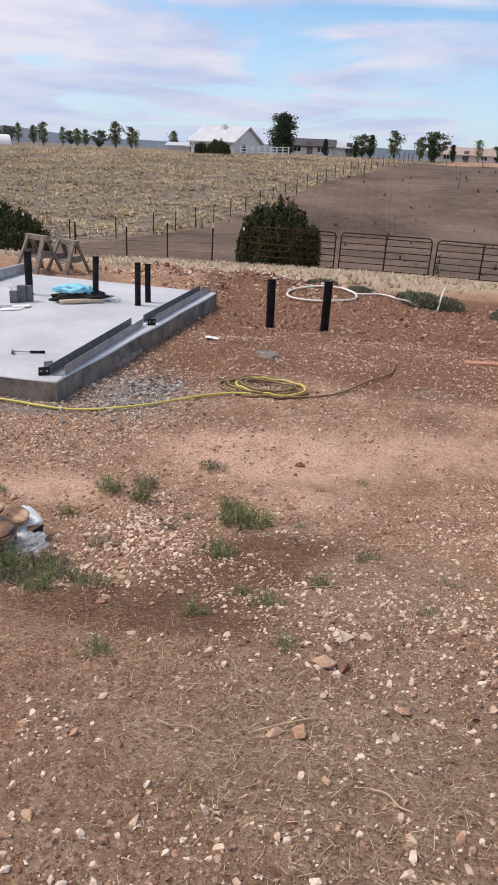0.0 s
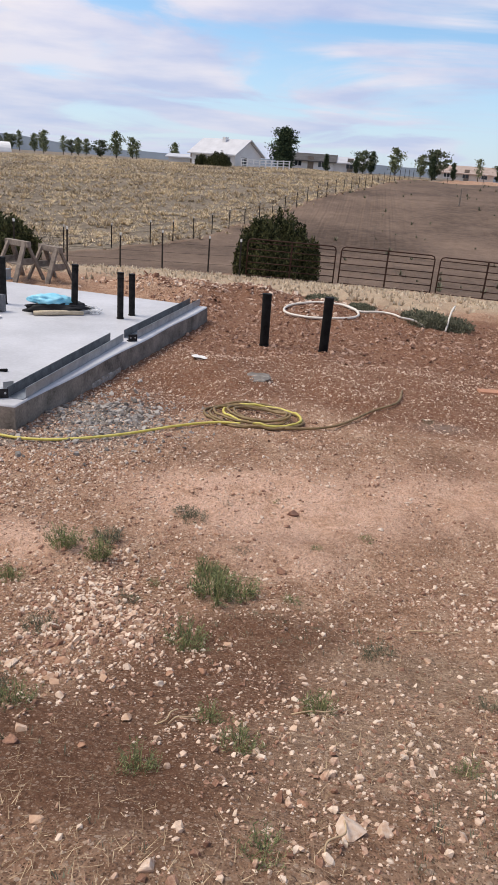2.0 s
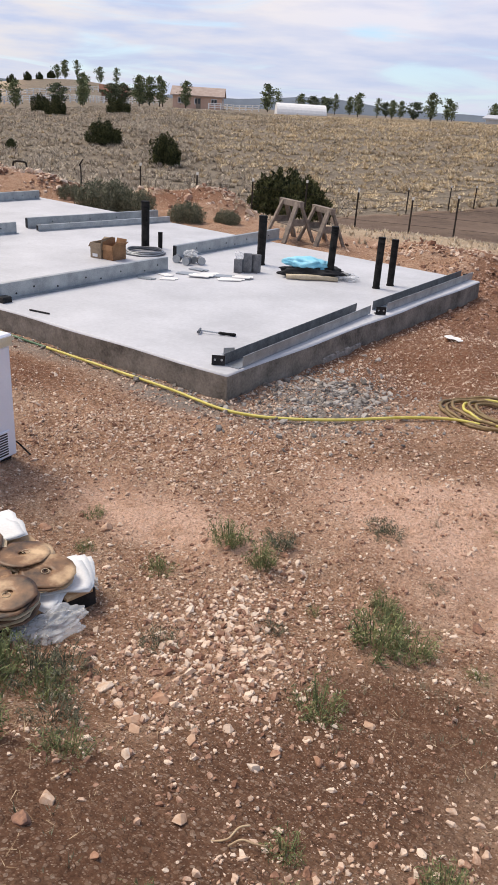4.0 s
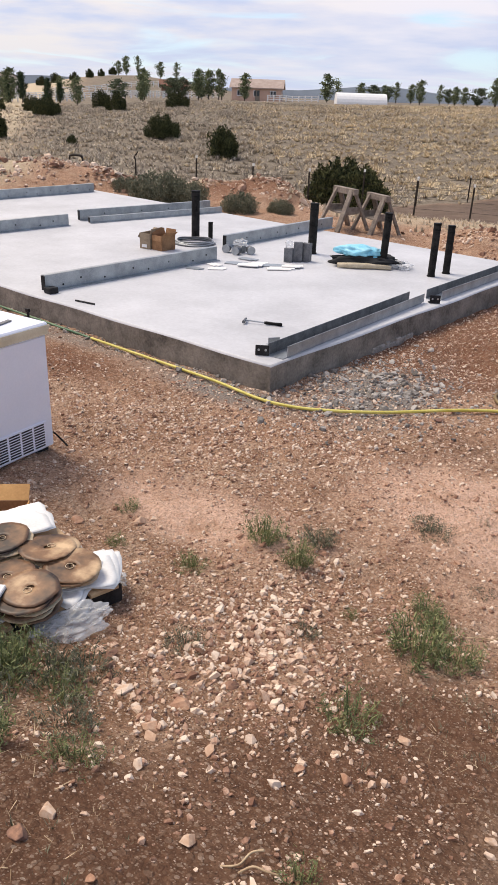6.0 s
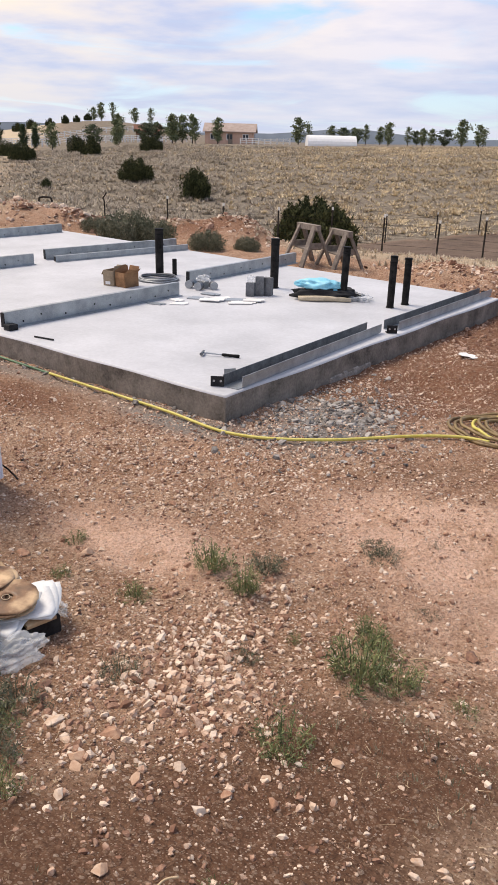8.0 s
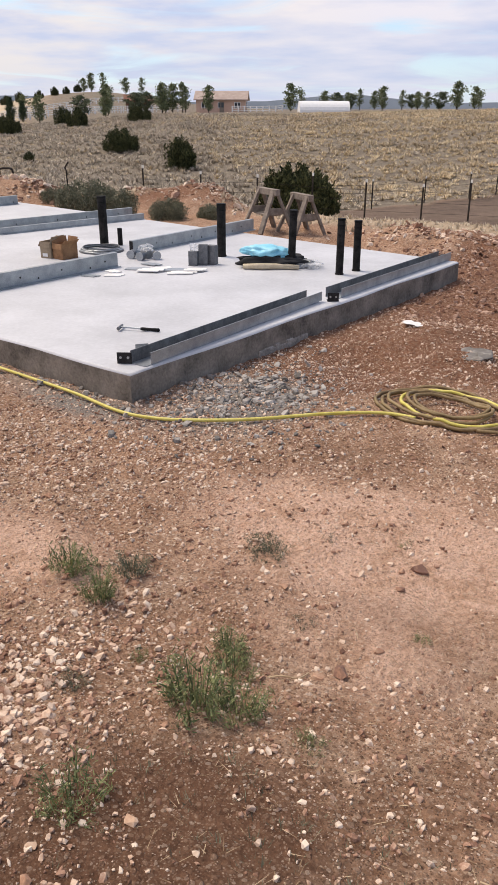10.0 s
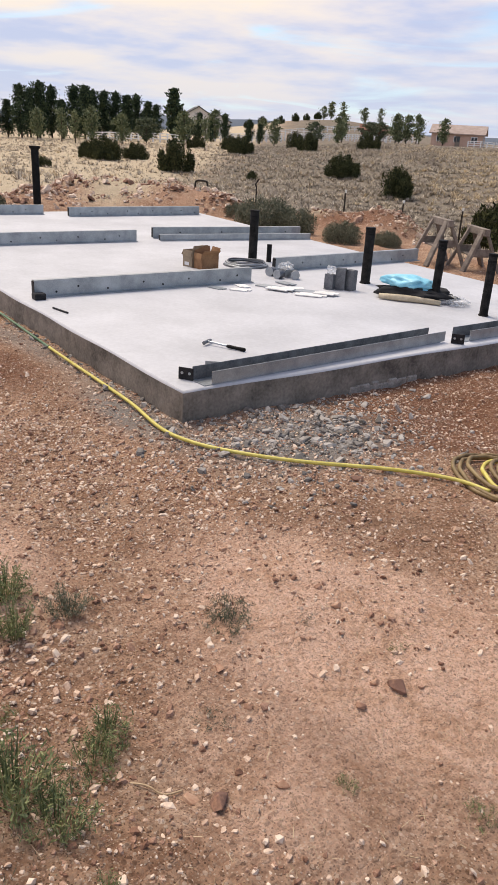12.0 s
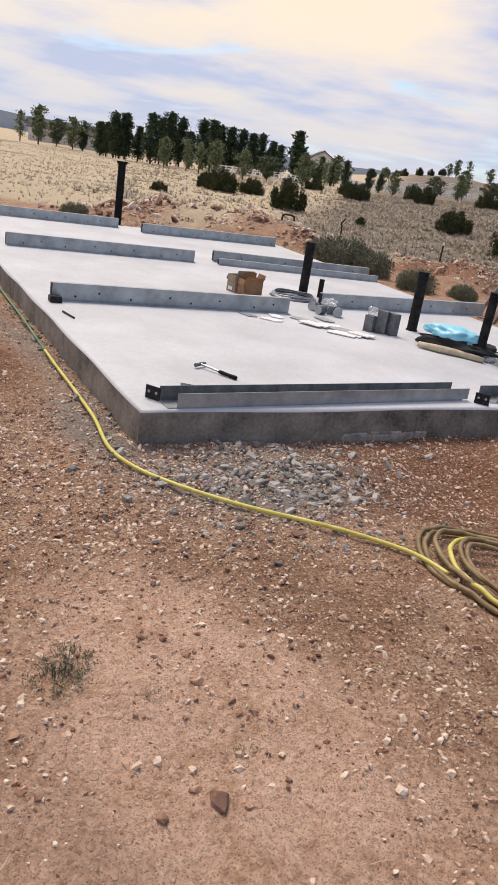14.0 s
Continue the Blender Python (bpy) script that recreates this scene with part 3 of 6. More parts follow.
def tube(points, radius, sides=10, close=False, cap=True):
    """A round bar along points; radius may be a list."""
    bm = bmesh.new()
    pts = [Vector(p) for p in points]
    n = len(pts)
    rad = radius if isinstance(radius, (list, tuple)) else [radius] * n
    rings = []
    side = None
    for i, p in enumerate(pts):
        a, b = pts[i - 1] if (i or close) else p, pts[(i + 1) % n] if (i < n - 1 or close) else p
        d = (b - a).normalized()
        if side is None:
            side = d.orthogonal().normalized()
        side = (side - d * side.dot(d)).normalized()
        up = d.cross(side)
        rings.append([bm.verts.new(p + (side * math.cos(2 * math.pi * k / sides) + up * math.sin(2 * math.pi * k / sides)) * rad[i]) for k in range(sides)])
    for i in range(n if close else n - 1):
        ra, rb = rings[i], rings[(i + 1) % n]
        for k in range(sides):
            bm.faces.new((ra[k], ra[(k + 1) % sides], rb[(k + 1) % sides], rb[k]))
    if cap and not close:
        bm.faces.new(rings[0][::-1])
        bm.faces.new(rings[-1])
    return bm


def curve_points(ctrl, steps=10):
    """A smooth line through points."""
    out = []
    c = [Vector(p) for p in ctrl]
    for i in range(len(c) - 1):
        p0, p1, p2, p3 = c[max(i - 1, 0)], c[i], c[i + 1], c[min(i + 2, len(c) - 1)]
        for s in range(steps):
            t = s / steps
            out.append(0.5 * (2 * p1 + (p2 - p0) * t + (2 * p0 - 5 * p1 + 4 * p2 - p3) * t * t + (3 * p1 - p0 - 3 * p2 + p3) * t ** 3))
    return out + [c[-1]]


def thing(name, label, category, m=None, group=""):
    ob = new(name)
    ob.empty_display_size = 0.1
    if m is not None:
        ob.matrix_world = m
    return tagged(ob, label, category, group)


def heading(a, b):
    return math.degrees(math.atan2(b[1] - a[1], b[0] - a[0]))


# ---- foundation ----
slab = thing("foundation", "new pale grey concrete slab foundation with dark rough sides", "foundation")
tagged(slab, kind="structure")
bm = bmesh.new()
N_E = 40
ring_top, ring_in, ring_low = [], [], []
ctr = Vector((sum(p[0] for p in SLAB) / 4, sum(p[1] for p in SLAB) / 4))
for (ax, ay), (bx, by) in zip(SLAB, SLAB[1:] + SLAB[:1]):
    for i in range(N_E):
        u = i / N_E
        p = Vector((ax + (bx - ax) * u, ay + (by - ay) * u))
        d = (ctr - p).normalized()
        w = 0.006 * math.sin(p.x * 5 + p.y * 3)
        ring_in.append((p.x + d.x * 0.02, p.y + d.y * 0.02, SLAB_Z))
        ring_top.append((p.x + d.x * w, p.y + d.y * w, SLAB_Z - 0.018 + w * 0.5))
        ring_low.append((p.x - d.x * (0.012 + w), p.y - d.y * (0.012 + w), -0.45))
rings = [[bm.verts.new(p) for p in rg] for rg in (ring_in, ring_top, ring_low)]
n = len(ring_in)
top = bm.faces.new(rings[0])
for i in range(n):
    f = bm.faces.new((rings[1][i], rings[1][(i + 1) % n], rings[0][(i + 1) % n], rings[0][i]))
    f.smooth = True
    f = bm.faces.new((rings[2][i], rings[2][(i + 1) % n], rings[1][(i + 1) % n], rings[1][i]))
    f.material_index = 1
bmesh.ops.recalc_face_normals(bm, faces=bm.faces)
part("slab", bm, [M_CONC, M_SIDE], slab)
bm = bmesh.new()
for i in range(9):
    u = i / 8
    box(bm, (-0.05 - 0.02 * math.sin(i * 2.1), 0, -0.12), (0.05 + 0.03 * math.sin(i * 1.7), 0.085, 0.035 + 0.014 * math.sin(i * 2.7)), pose(-2.595 + 0.055 * u, 8.40 + 0.62 * u, 0, 0, 0, 84), 0.008)
part("footing_lip", bm, M_GROCK, slab, "rough pale concrete lip at the foot of the slab")

# ---- steel on the foundation ----


def rail(a, b, height, flange, name, label, pair=False, holes=True):
    """A cold-formed steel section lying on the slab: an upright web with folded lips, its foot towards the yard."""
    L = math.hypot(b[0] - a[0], b[1] - a[1])
    ob = thing(name, label, "steel beam", pose(a[0], a[1], SLAB_Z + 0.001, 0, 0, heading(a, b)), "steel beams on the slab")
    t = 0.004
    part("web", boxed((0, -t, 0.0), (L, t, height), bevel=0.001), M_GALVM, ob)
    part("foot_flange", boxed((0, -flange, 0.0), (L, -t, 2 * t)), M_GALV, ob)
    part("top_flange", boxed((0, t, height - 2 * t), (L, flange, height)), M_GALV, ob)
    part("lip", boxed((0, flange - t, height - 0.03), (L, flange, height - 2 * t)), M_GALV, ob)
    part("end_plate", boxed((-0.006, -t, 0.01), (0.0, flange, height - 0.01)), M_BLACK, ob, "dark steel end plate")
    if holes:
        k = 0
        x = 0.22
        while x < L - 0.1:
            bm = bmesh.new()
            bmesh.ops.create_cone(bm, cap_ends=True, segments=10, radius1=0.011, radius2=0.011, depth=0.004, matrix=pose(x, -t - 0.001, 0.045 if k % 2 == 0 else height * 0.52, 90))
            part("bolt_hole", bm, M_BLACK, ob)
            x += 0.23 + 0.09 * (k % 3)
            k += 1
    return ob


def gutter(a, b, width, h_in, h_out, name, label):
    """An open-topped steel channel with two upright walls."""
    L = math.hypot(b[0] - a[0], b[1] - a[1])
    ob = thing(name, label, "steel channel", pose(a[0], a[1], SLAB_Z + 0.001, 0, 0, heading(a, b)), "steel channels along the slab edge")
    t = 0.003
    part("floor_strip", boxed((0, -width, 0), (L, 0, 2 * t)), M_GALV, ob)
    # same channel steel; shade inside the trough is put into a darker tone
    part("inner_wall", boxed((0.0, -t, 2 * t), (L, t, h_in), bevel=0.001), M_GALVD, ob, "inner wall in a darker, shaded tone")
    part("outer_wall", boxed((0.06, -width - t, 2 * t), (L + 0.05, -width + t, h_out), bevel=0.001), M_GALVM, ob)
    return ob


def clip(x, y, turn, name="angle_clip", w=0.11, h=0.085):
    """A black folded angle clip with two holes."""
    ob = thing(name, "small black steel angle clip with two bolt holes on the slab", "bracket", pose(x, y, SLAB_Z + 0.001, 0, 0, turn), "angle clips")
    part("upright_leg", boxed((-w / 2, -0.004, 0), (w / 2, 0.004, h), bevel=0.001), M_BLACK, ob)
    part("flat_leg", boxed((-w / 2, 0.004, 0), (w / 2, 0.07, 0.008)), M_BLACK, ob)
    for hx in (-0.028, 0.028):
        bm = bmesh.new()
        bmesh.ops.create_cone(bm, cap_ends=True, segments=10, radius1=0.010, radius2=0.010, depth=0.004, matrix=pose(hx, -0.0055, h * 0.55, 90))
        part("bolt_hole", bm, M_GALV, ob, "pale bolt hole")
    return ob


rail((-5.80, 7.30), (-5.56, 9.86), 0.165, 0.055, "steel_beam", "galvanised steel purlin with bolt holes lying on the slab")
rail((-5.98, 10.62), (-5.84, 13.32), 0.165, 0.055, "steel_beam", "galvanised steel purlin with bolt holes lying on the slab")
rail((-9.02, 10.82), (-8.42, 13.42), 0.165, 0.055, "steel_beam", "galvanised steel purlin lying beside a lower one")
rail((-8.72, 10.75), (-8.10, 13.35), 0.095, 0.045, "steel_beam", "low galvanised steel purlin lying against a taller one", holes=False)
rail((-9.12, 7.75), (-8.80, 10.38), 0.165, 0.055, "steel_beam", "galvanised steel purlin with bolt holes lying on the slab")
rail((-11.92, 10.93), (-11.68, 13.72), 0.165, 0.055, "steel_beam", "galvanised steel purlin at the far end of the slab")
rail((-12.65, 7.95), (-12.35, 10.64), 0.165, 0.055, "steel_beam", "galvanised steel purlin at the far end of the slab")
gutter((-2.915, 7.06), (-2.82, 9.56), 0.145, 0.10, 0.095, "steel_channel", "open galvanised steel channel along the slab edge")
gutter((-2.72, 9.78), (-2.52, 12.46), 0.145, 0.10, 0.095, "steel_channel", "open galvanised steel channel along the slab edge")
clip(-2.955, 7.035, 30)
clip(-2.57, 9.65, 35)
clip(-2.42, 12.35, 60)
blk = thing("steel_block", "small black steel block at a beam's end", "block", pose(-5.72, 7.28, SLAB_Z, 0, 0, 85))
part("block_body", boxed((-0.03, -0.05, 0), (0.08, 0.05, 0.06), bevel=0.006), M_BLACK, blk)
tab = thing("steel_tab", "small bent galvanised steel tab standing on the slab", "bracket", pose(-3.03, 7.32, SLAB_Z, 0, 0, 50))
part("upright_leg", boxed((-0.05, -0.002, 0), (0.05, 0.002, 0.07)), M_GALV, tab)
part("flat_leg", boxed((-0.05, 0.002, 0), (0.05, 0.06, 0.004)), M_GALV, tab)
rod = thing("steel_rod", "short dark steel rod lying on the slab", "rod", pose(-5.18, 7.25, SLAB_Z + 0.009, 0, 0, 5))
part("rod_bar", tube([(-0.12, 0, 0), (0.12, 0, 0)], 0.009, 8), M_BLACK, rod)

# ---- pipes ----


def pipe(x, y, base, height, radius, lean=(0, 0), dusty=True, collar=True, label=""):
    ob = thing("drain_pipe", label or "black plastic drain pipe standing up through the slab", "pipe", pose(x, y, base, lean[0], lean[1], 0), "stub-up pipes")
    mat = M_DUST if dusty else M_ABS
    bm = tube([(0, 0, -0.05), (0, 0, height)], radius, 20, cap=False)
    part("pipe_wall", bm, mat, ob, shade=True)
    bm = tube([(0, 0, height - 0.05), (0, 0, height + 0.001)], radius * 0.86, 20)
    part("pipe_cap", bm, M_ABS, ob, shade=False)
    if collar:
        for z, r, d in ((height - 0.012, 1.07, 0.012), (height - 0.075, 1.06, 0.010)):
            part("collar", tube([(0, 0, z - d), (0, 0, z + d)], radius * r, 20), M_ABS, ob, shade=False)
        part("base_ring", tube([(0, 0, 0.0), (0, 0, 0.012)], radius * 1.18, 20), mat, ob)
    return ob


pipe(-6.72, 10.88, SLAB_Z, 0.66, 0.058)
pipe(-6.58, 11.05, SLAB_Z, 0.23, 0.033, collar=False, label="short black plastic pipe stub beside a taller pipe")
pipe(-4.92, 11.12, SLAB_Z, 0.65, 0.056)
pipe(-3.82, 11.0, SLAB_Z, 0.66, 0.045, (2, 2.5), label="black plastic pipe leaning over a tarp bundle")
pipe(-3.13, 10.90, SLAB_Z, 0.62, 0.043, (0, 0))
pipe(-3.06, 11.20, SLAB_Z, 0.57, 0.043, (0, -0.5))
pipe(-1.18, 11.24, ground_z(-1.18, 11.24), 0.71, 0.062, (0, -0.5), False, label="thick black plastic pipe standing in the dirt")
pipe(-0.36, 11.20, ground_z(-0.36, 11.20), 0.74, 0.062, (0, 1.0), False, label="thick black plastic pipe leaning in the dirt")
tall = pipe(-13.75, 11.2, 0.05, 1.25, 0.075, (0, 0), False, label="tall black plastic pipe with a flat cap")
part("flat_cap", tube([(0, 0, 1.25), (0, 0, 1.30)], [0.10, 0.115], 20), M_ABS, tall, "wide dark cap")

# ---- loose things on the foundation ----
hammer = thing("hammer", "steel hammer with a black rubber grip lying on the slab", "hammer", pose(-3.62, 7.72, SLAB_Z + 0.016, 0, 0, 22))
bm = tube([(0.02, 0, 0.012), (0.20, 0, 0.004)], 0.008, 8)
part("shaft", bm, M_GALV, hammer)
bm = tube([(0.19, 0, 0.004), (0.21, 0, 0.003), (0.28, 0, 0.001), (0.345, 0, 0.0), (0.355, 0, 0)], [0.011, 0.015, 0.013, 0.016, 0.012], 10)
part("grip", bm, M_ABS, hammer, "black rubber grip", shade=True)
head = part("hammer_head", tube([(0.01, -0.055, 0.008), (0.01, -0.03, 0.01), (0.01, 0.02, 0.012)], [0.016, 0.013, 0.014], 10), M_GALVD, hammer, "steel head")
part("claw", tube([(0.01, 0.02, 0.012), (0.006, 0.06, 0.010), (-0.01, 0.095, -0.004)], [0.013, 0.010, 0.004], 8), M_GALVD, head)


def wavy_sheet(outline, thick, rise, seed, hole=None, cell=0.03):
    """A thin bent sheet: a grid cut to an outline in polar form, with a wave in it."""
    rnd = random.Random(seed)
    bm = bmesh.new()
    n, rings = len(outline), 5
    ph = rnd.uniform(0, 6.28)
    inner = hole or 0.0
    grid = []
    for j in range(rings + 1):
        row = []
        for i, (ox, oy) in enumerate(outline):
            d = math.hypot(ox, oy)
            k = (inner + (d - inner) * j / rings) / d
            x, y = ox * k, oy * k
            z = rise * (math.sin(x * 9 + ph) * 0.5 + math.sin(y * 7 - ph) * 0.5) * (j / rings) ** 1.5 + rise * rnd.uniform(-0.1, 0.1)
            row.append(bm.verts.new((x, y, z)))
            if inner == 0.0 and j == 0:
                row = row * n
                break
        grid.append(row)
    for j in range(rings):
        for i in range(n):
            a, b, c, d = grid[j][i], grid[j][(i + 1) % n], grid[j + 1][(i + 1) % n], grid[j + 1][i]
            f = bm.faces.new([v for k, v in enumerate((a, b, c, d)) if v not in (a, b, c, d)[:k]])
            f.smooth = True
    bmesh.ops.recalc_face_normals(bm, faces=bm.faces)
    top = list(bm.faces)
    bmesh.ops.solidify(bm, geom=top, thickness=thick)
    return bm


def round_outline(r, n=26, wob=0.04, seed=0):
    rnd = random.Random(seed)
    return [(r * (1 + rnd.uniform(-wob, wob)) * math.cos(2 * math.pi * i / n), r * (1 + rnd.uniform(-wob, wob)) * math.sin(2 * math.pi * i / n)) for i in range(n)]


def open_box(ob, sx, sy, h, t=0.006, mat=M_CARD, inside_lit=M_CARDO, flaps=((0, 60), (1, 110), (2, 35), (3, 125)), flap=0.13):
    part("box_floor", boxed((-sx / 2, -sy / 2, 0), (sx / 2, sy / 2, t)), mat, ob)
    for k, (lo, hi) in enumerate((((-sx / 2, -sy / 2, t), (sx / 2, -sy / 2 + t, h)), ((sx / 2 - t, -sy / 2 + t, t), (sx / 2, sy / 2 - t, h)),
                                  ((-sx / 2, sy / 2 - t, t), (sx / 2, sy / 2, h)), ((-sx / 2, -sy / 2 + t, t), (-sx / 2 + t, sy / 2 - t, h)))):
        # the +x wall is coloured brighter, as the side the light strikes
        part("box_side", boxed(lo, hi), mat if k != 1 else inside_lit, ob)
    for k, ang in flaps:
        w = (sx if k % 2 == 0 else sy) - 0.01
        bm = boxed((-w / 2, 0, -t / 2), (w / 2, flap, t / 2))
        dist = (sy if k % 2 == 0 else sx) / 2
        m = pose(0, 0, h, 0, 0, (180, -90, 0, 90)[k]) @ pose(0, dist, 0, 90 - ang, 0, 0)
        bmesh.ops.transform(bm, matrix=m, verts=bm.verts)
        part("flap", bm, mat if k % 2 else inside_lit, ob)


carton = thing("cardboard_box", "open worn cardboard box with bent flaps on the slab", "box", pose(-6.70, 9.90, SLAB_Z, 0, 0, 5))
open_box(carton, 0.17, 0.25, 0.20, mat=M_CARDP, inside_lit=M_CARDP, flaps=((0, 172), (1, 20), (2, 60), (3, 150)), flap=0.07)
part("label_patch", boxed((-0.05, -0.1275, 0.02), (0.03, -0.1255, 0.06)), M_PAPER, carton, "pale paper label")
carton = thing("cardboard_box", "open orange-brown cardboard box with raised flaps on the slab", "box", pose(-6.49, 9.92, SLAB_Z, 0, 0, -6))
open_box(carton, 0.19, 0.24, 0.19, inside_lit=M_CARD, flaps=((0, 172), (1, 50), (2, 20), (3, 15)), flap=0.07)

coil = thing("strapping_coil", "flat coil of grey steel strap lying on the slab", "coil", pose(-6.48, 10.56, SLAB_Z))
for k in range(5):
    r = 0.285 - 0.012 * k
    pts = [(r * math.cos(a), r * math.sin(a), 0.008 + 0.011 * k + 0.006 * math.sin(3 * a + k)) for a in [2 * math.pi * i / 40 for i in range(40)]]
    part("strap_turn", tube(pts, 0.010, 6, close=True), M_GALV if k % 2 else M_GALVD, coil, shade=True)


def can(x, y, turn, r=0.05, L=0.1, lying=True, mat=None, name="steel_can"):
    m = pose(x, y, SLAB_Z + (r if lying else 0), 90 if lying else 0, 0, turn)
    ob = thing(name, "dull grey steel coupling wrapped in plastic on the slab", "coupling", m, "couplings on the slab")
    part("shell", tube([(0, 0, 0), (0, 0, 0.008), (0, 0, L * 0.5), (0, 0, L - 0.008), (0, 0, L)], [r * 0.93, r, r * 0.96, r, r * 0.93], 14), mat or M_GALVD, ob, shade=True)
    part("rim", tube([(0, 0, L - 0.006), (0, 0, L + 0.004)], r * 1.03, 14), M_GALV, ob)
    return ob


for cx, cy, ct in ((-5.80, 10.42, 20), (-5.68, 10.50, 75), (-5.60, 10.38, 10), (-5.52, 10.52, 50), (-5.72, 10.62, 0)):
    can(cx, cy, ct, 0.052, 0.10)


def crumple(rx, ry, rz, seed, n=2, amount=0.25):
    bm = bmesh.new()
    bmesh.ops.create_icosphere(bm, subdivisions=n + 1, radius=1.0)
    off = Vector((seed * 3.7, seed * 1.3, seed * 2.1))
    for v in bm.verts:
        k = 1 + amount * (noise.noise(v.co * 1.7 + off) + 0.6 * noise.noise(v.co * 4.1 + off))
        v.co = Vector((v.co.x * k * rx, v.co.y * k * ry, max(v.co.z * k * rz, -rz * 0.55)))
        v.co.z += rz * 0.55
    return bm


wrap = thing("plastic_wrap", "crumpled clear plastic wrapping over steel couplings", "plastic wrap", pose(-5.62, 10.46, SLAB_Z + 0.10))
part("film", crumple(0.10, 0.07, 0.05, 4, 2, 0.5), M_PLASTIC, wrap, shade=False)

for k, (bx, by, bh, bt) in enumerate(((-4.85, 10.43, 0.17, 15), (-4.78, 10.53, 0.24, 32), (-4.70, 10.61, 0.23, 10))):
    ob = thing("steel_bracket", "upright stack of dull grey steel brackets on the slab", "bracket", pose(bx, by, SLAB_Z, 0, 0, bt), "bracket stacks")
    for j in range(4):
        part("bracket_plate", boxed((-0.055, -0.04 + j * 0.022, 0), (0.055, -0.022 + j * 0.022, bh - 0.006 * (j % 2)), bevel=0.002), M_GALVD, ob)
    part("folded_foot", boxed((-0.045, -0.075, 0), (0.045, -0.041, 0.005)), M_GALVD, ob)
wrap2 = thing("plastic_wrap", "crumpled clear plastic wrapping on a bracket stack", "plastic wrap", pose(-4.86, 10.45, SLAB_Z + 0.17))
part("film", crumple(0.055, 0.05, 0.06, 7, 2, 0.5), M_PLASTIC, wrap2)

PLATES = [(-5.42, 9.25, 0.20, 0.10, 10, 0), (-5.22, 9.42, 0.22, 0.12, 35, 0), (-5.38, 9.58, 0.18, 0.12, -15, 0), (-5.25, 9.85, 0.26, 0.15, 20, 0),
          (-5.02, 10.02, 0.24, 0.14, 50, 0), (-5.02, 9.82, 0.30, 0.16, 25, 1), (-4.82, 10.05, 0.30, 0.15, 30, 0), (-4.66, 9.95, 0.34, 0.17, 38, 0),
          (-4.60, 10.12, 0.26, 0.14, 30, 1), (-5.28, 10.15, 0.24, 0.12, 0, 0)]
for k, (px, py, sx, sy, tr, up) in enumerate(PLATES):
    ob = thing("base_plate", "flat pale steel plate lying on the slab", "plate", pose(px, py, SLAB_Z + 0.0012 + 0.012 * up + 0.0006 * k, 0, 0, tr), "loose plates on the slab")
    bm = bmesh.new()
    c = 0.3 * sx
    prof = [(-sx, -sy), (sx - c, -sy), (sx - c, -sy * 0.3), (sx, -sy * 0.3), (sx, sy), (-sx + c * 0.8, sy), (-sx + c * 0.8, sy * 0.4), (-sx, sy * 0.4)]
    lo = [bm.verts.new((x / 2, y / 2, 0)) for x, y in prof]
    f = bm.faces.new(lo)
    out = bmesh.ops.extrude_face_region(bm, geom=[f])
    bmesh.ops.translate(bm, vec=(0, 0, 0.010), verts=[v for v in out["geom"] if isinstance(v, bmesh.types.BMVert)])
    bmesh.ops.recalc_face_normals(bm, faces=bm.faces)
    part("plate_sheet", bm, M_PAPER if k % 3 else M_GALV, ob)

tarp = thing("tarp_bundle", "folded cyan tarp on a heap of black cloth round a pipe", "tarp", pose(-4.02, 10.93, SLAB_Z, 0, 0, 30))
part("black_cloth", crumple(0.42, 0.21, 0.10, 2, 3, 0.35), M_CLOTH, tarp, "heap of black cloth", shade=True)
t1 = part("blue_sheet", crumple(0.28, 0.19, 0.085, 5, 3, 0.3), M_TARP, tarp, "folded cyan plastic sheet", shade=True)
t1.location = (-0.10, 0.03, 0.115)
t2 = part("cloth_roll", tube([(-0.36, -0.24, 0.035), (-0.15, -0.26, 0.04), (0.1, -0.22, 0.035), (0.3, -0.25, 0.03)], [0.028, 0.036, 0.033, 0.025], 10), M_BEIGE, tarp, "beige rolled cloth", shade=True)
t3 = part("plastic_film", crumple(0.16, 0.14, 0.05, 9, 3, 0.5), M_PLASTIC, tarp, "clear crumpled plastic film", shade=True)
t3.location = (0.42, -0.05, 0.0)

# ---- sawhorses ----


def sawhorse(x, y, turn, z, L=0.64, H=0.68):
    ob = thing("sawhorse", "weathered grey wooden sawhorse behind the slab", "sawhorse", pose(x, y, z, 0, 0, turn), "sawhorses")
    part("top_rail", boxed((-L / 2, -0.045, H - 0.10), (L / 2, 0.045, H), bevel=0.006), M_OLDW, ob)
    for sx in (-1, 1):
        for sy in (-1, 1):
            a, b = Vector((sx * (L / 2 - 0.10), sy * 0.03, H - 0.03)), Vector((sx * (L / 2 - 0.02), sy * 0.31, 0))
            d = b - a
            m = Matrix.Translation(a) @ d.to_track_quat("Z", "Y").to_matrix().to_4x4()
            part("leg", boxed((-0.045, -0.022, 0), (0.045, 0.022, d.length), m, 0.004), M_OLDW, ob)
        part("end_brace", boxed((sx * (L / 2 - 0.06) - 0.012, -0.16, H * 0.42), (sx * (L / 2 - 0.06) + 0.012, 0.16, H * 0.42 + 0.10)), M_OLDW, ob)
    part("shelf_board", boxed((-L / 2 + 0.08, -0.12, H * 0.42 - 0.02), (L / 2 - 0.08, 0.12, H * 0.42)), M_OLDW, ob)
    return ob


sawhorse(-6.06, 14.10, -28, ground_z(-6.06, 14.10))
sawhorse(-5.55, 14.33, -32, ground_z(-5.55, 14.33))

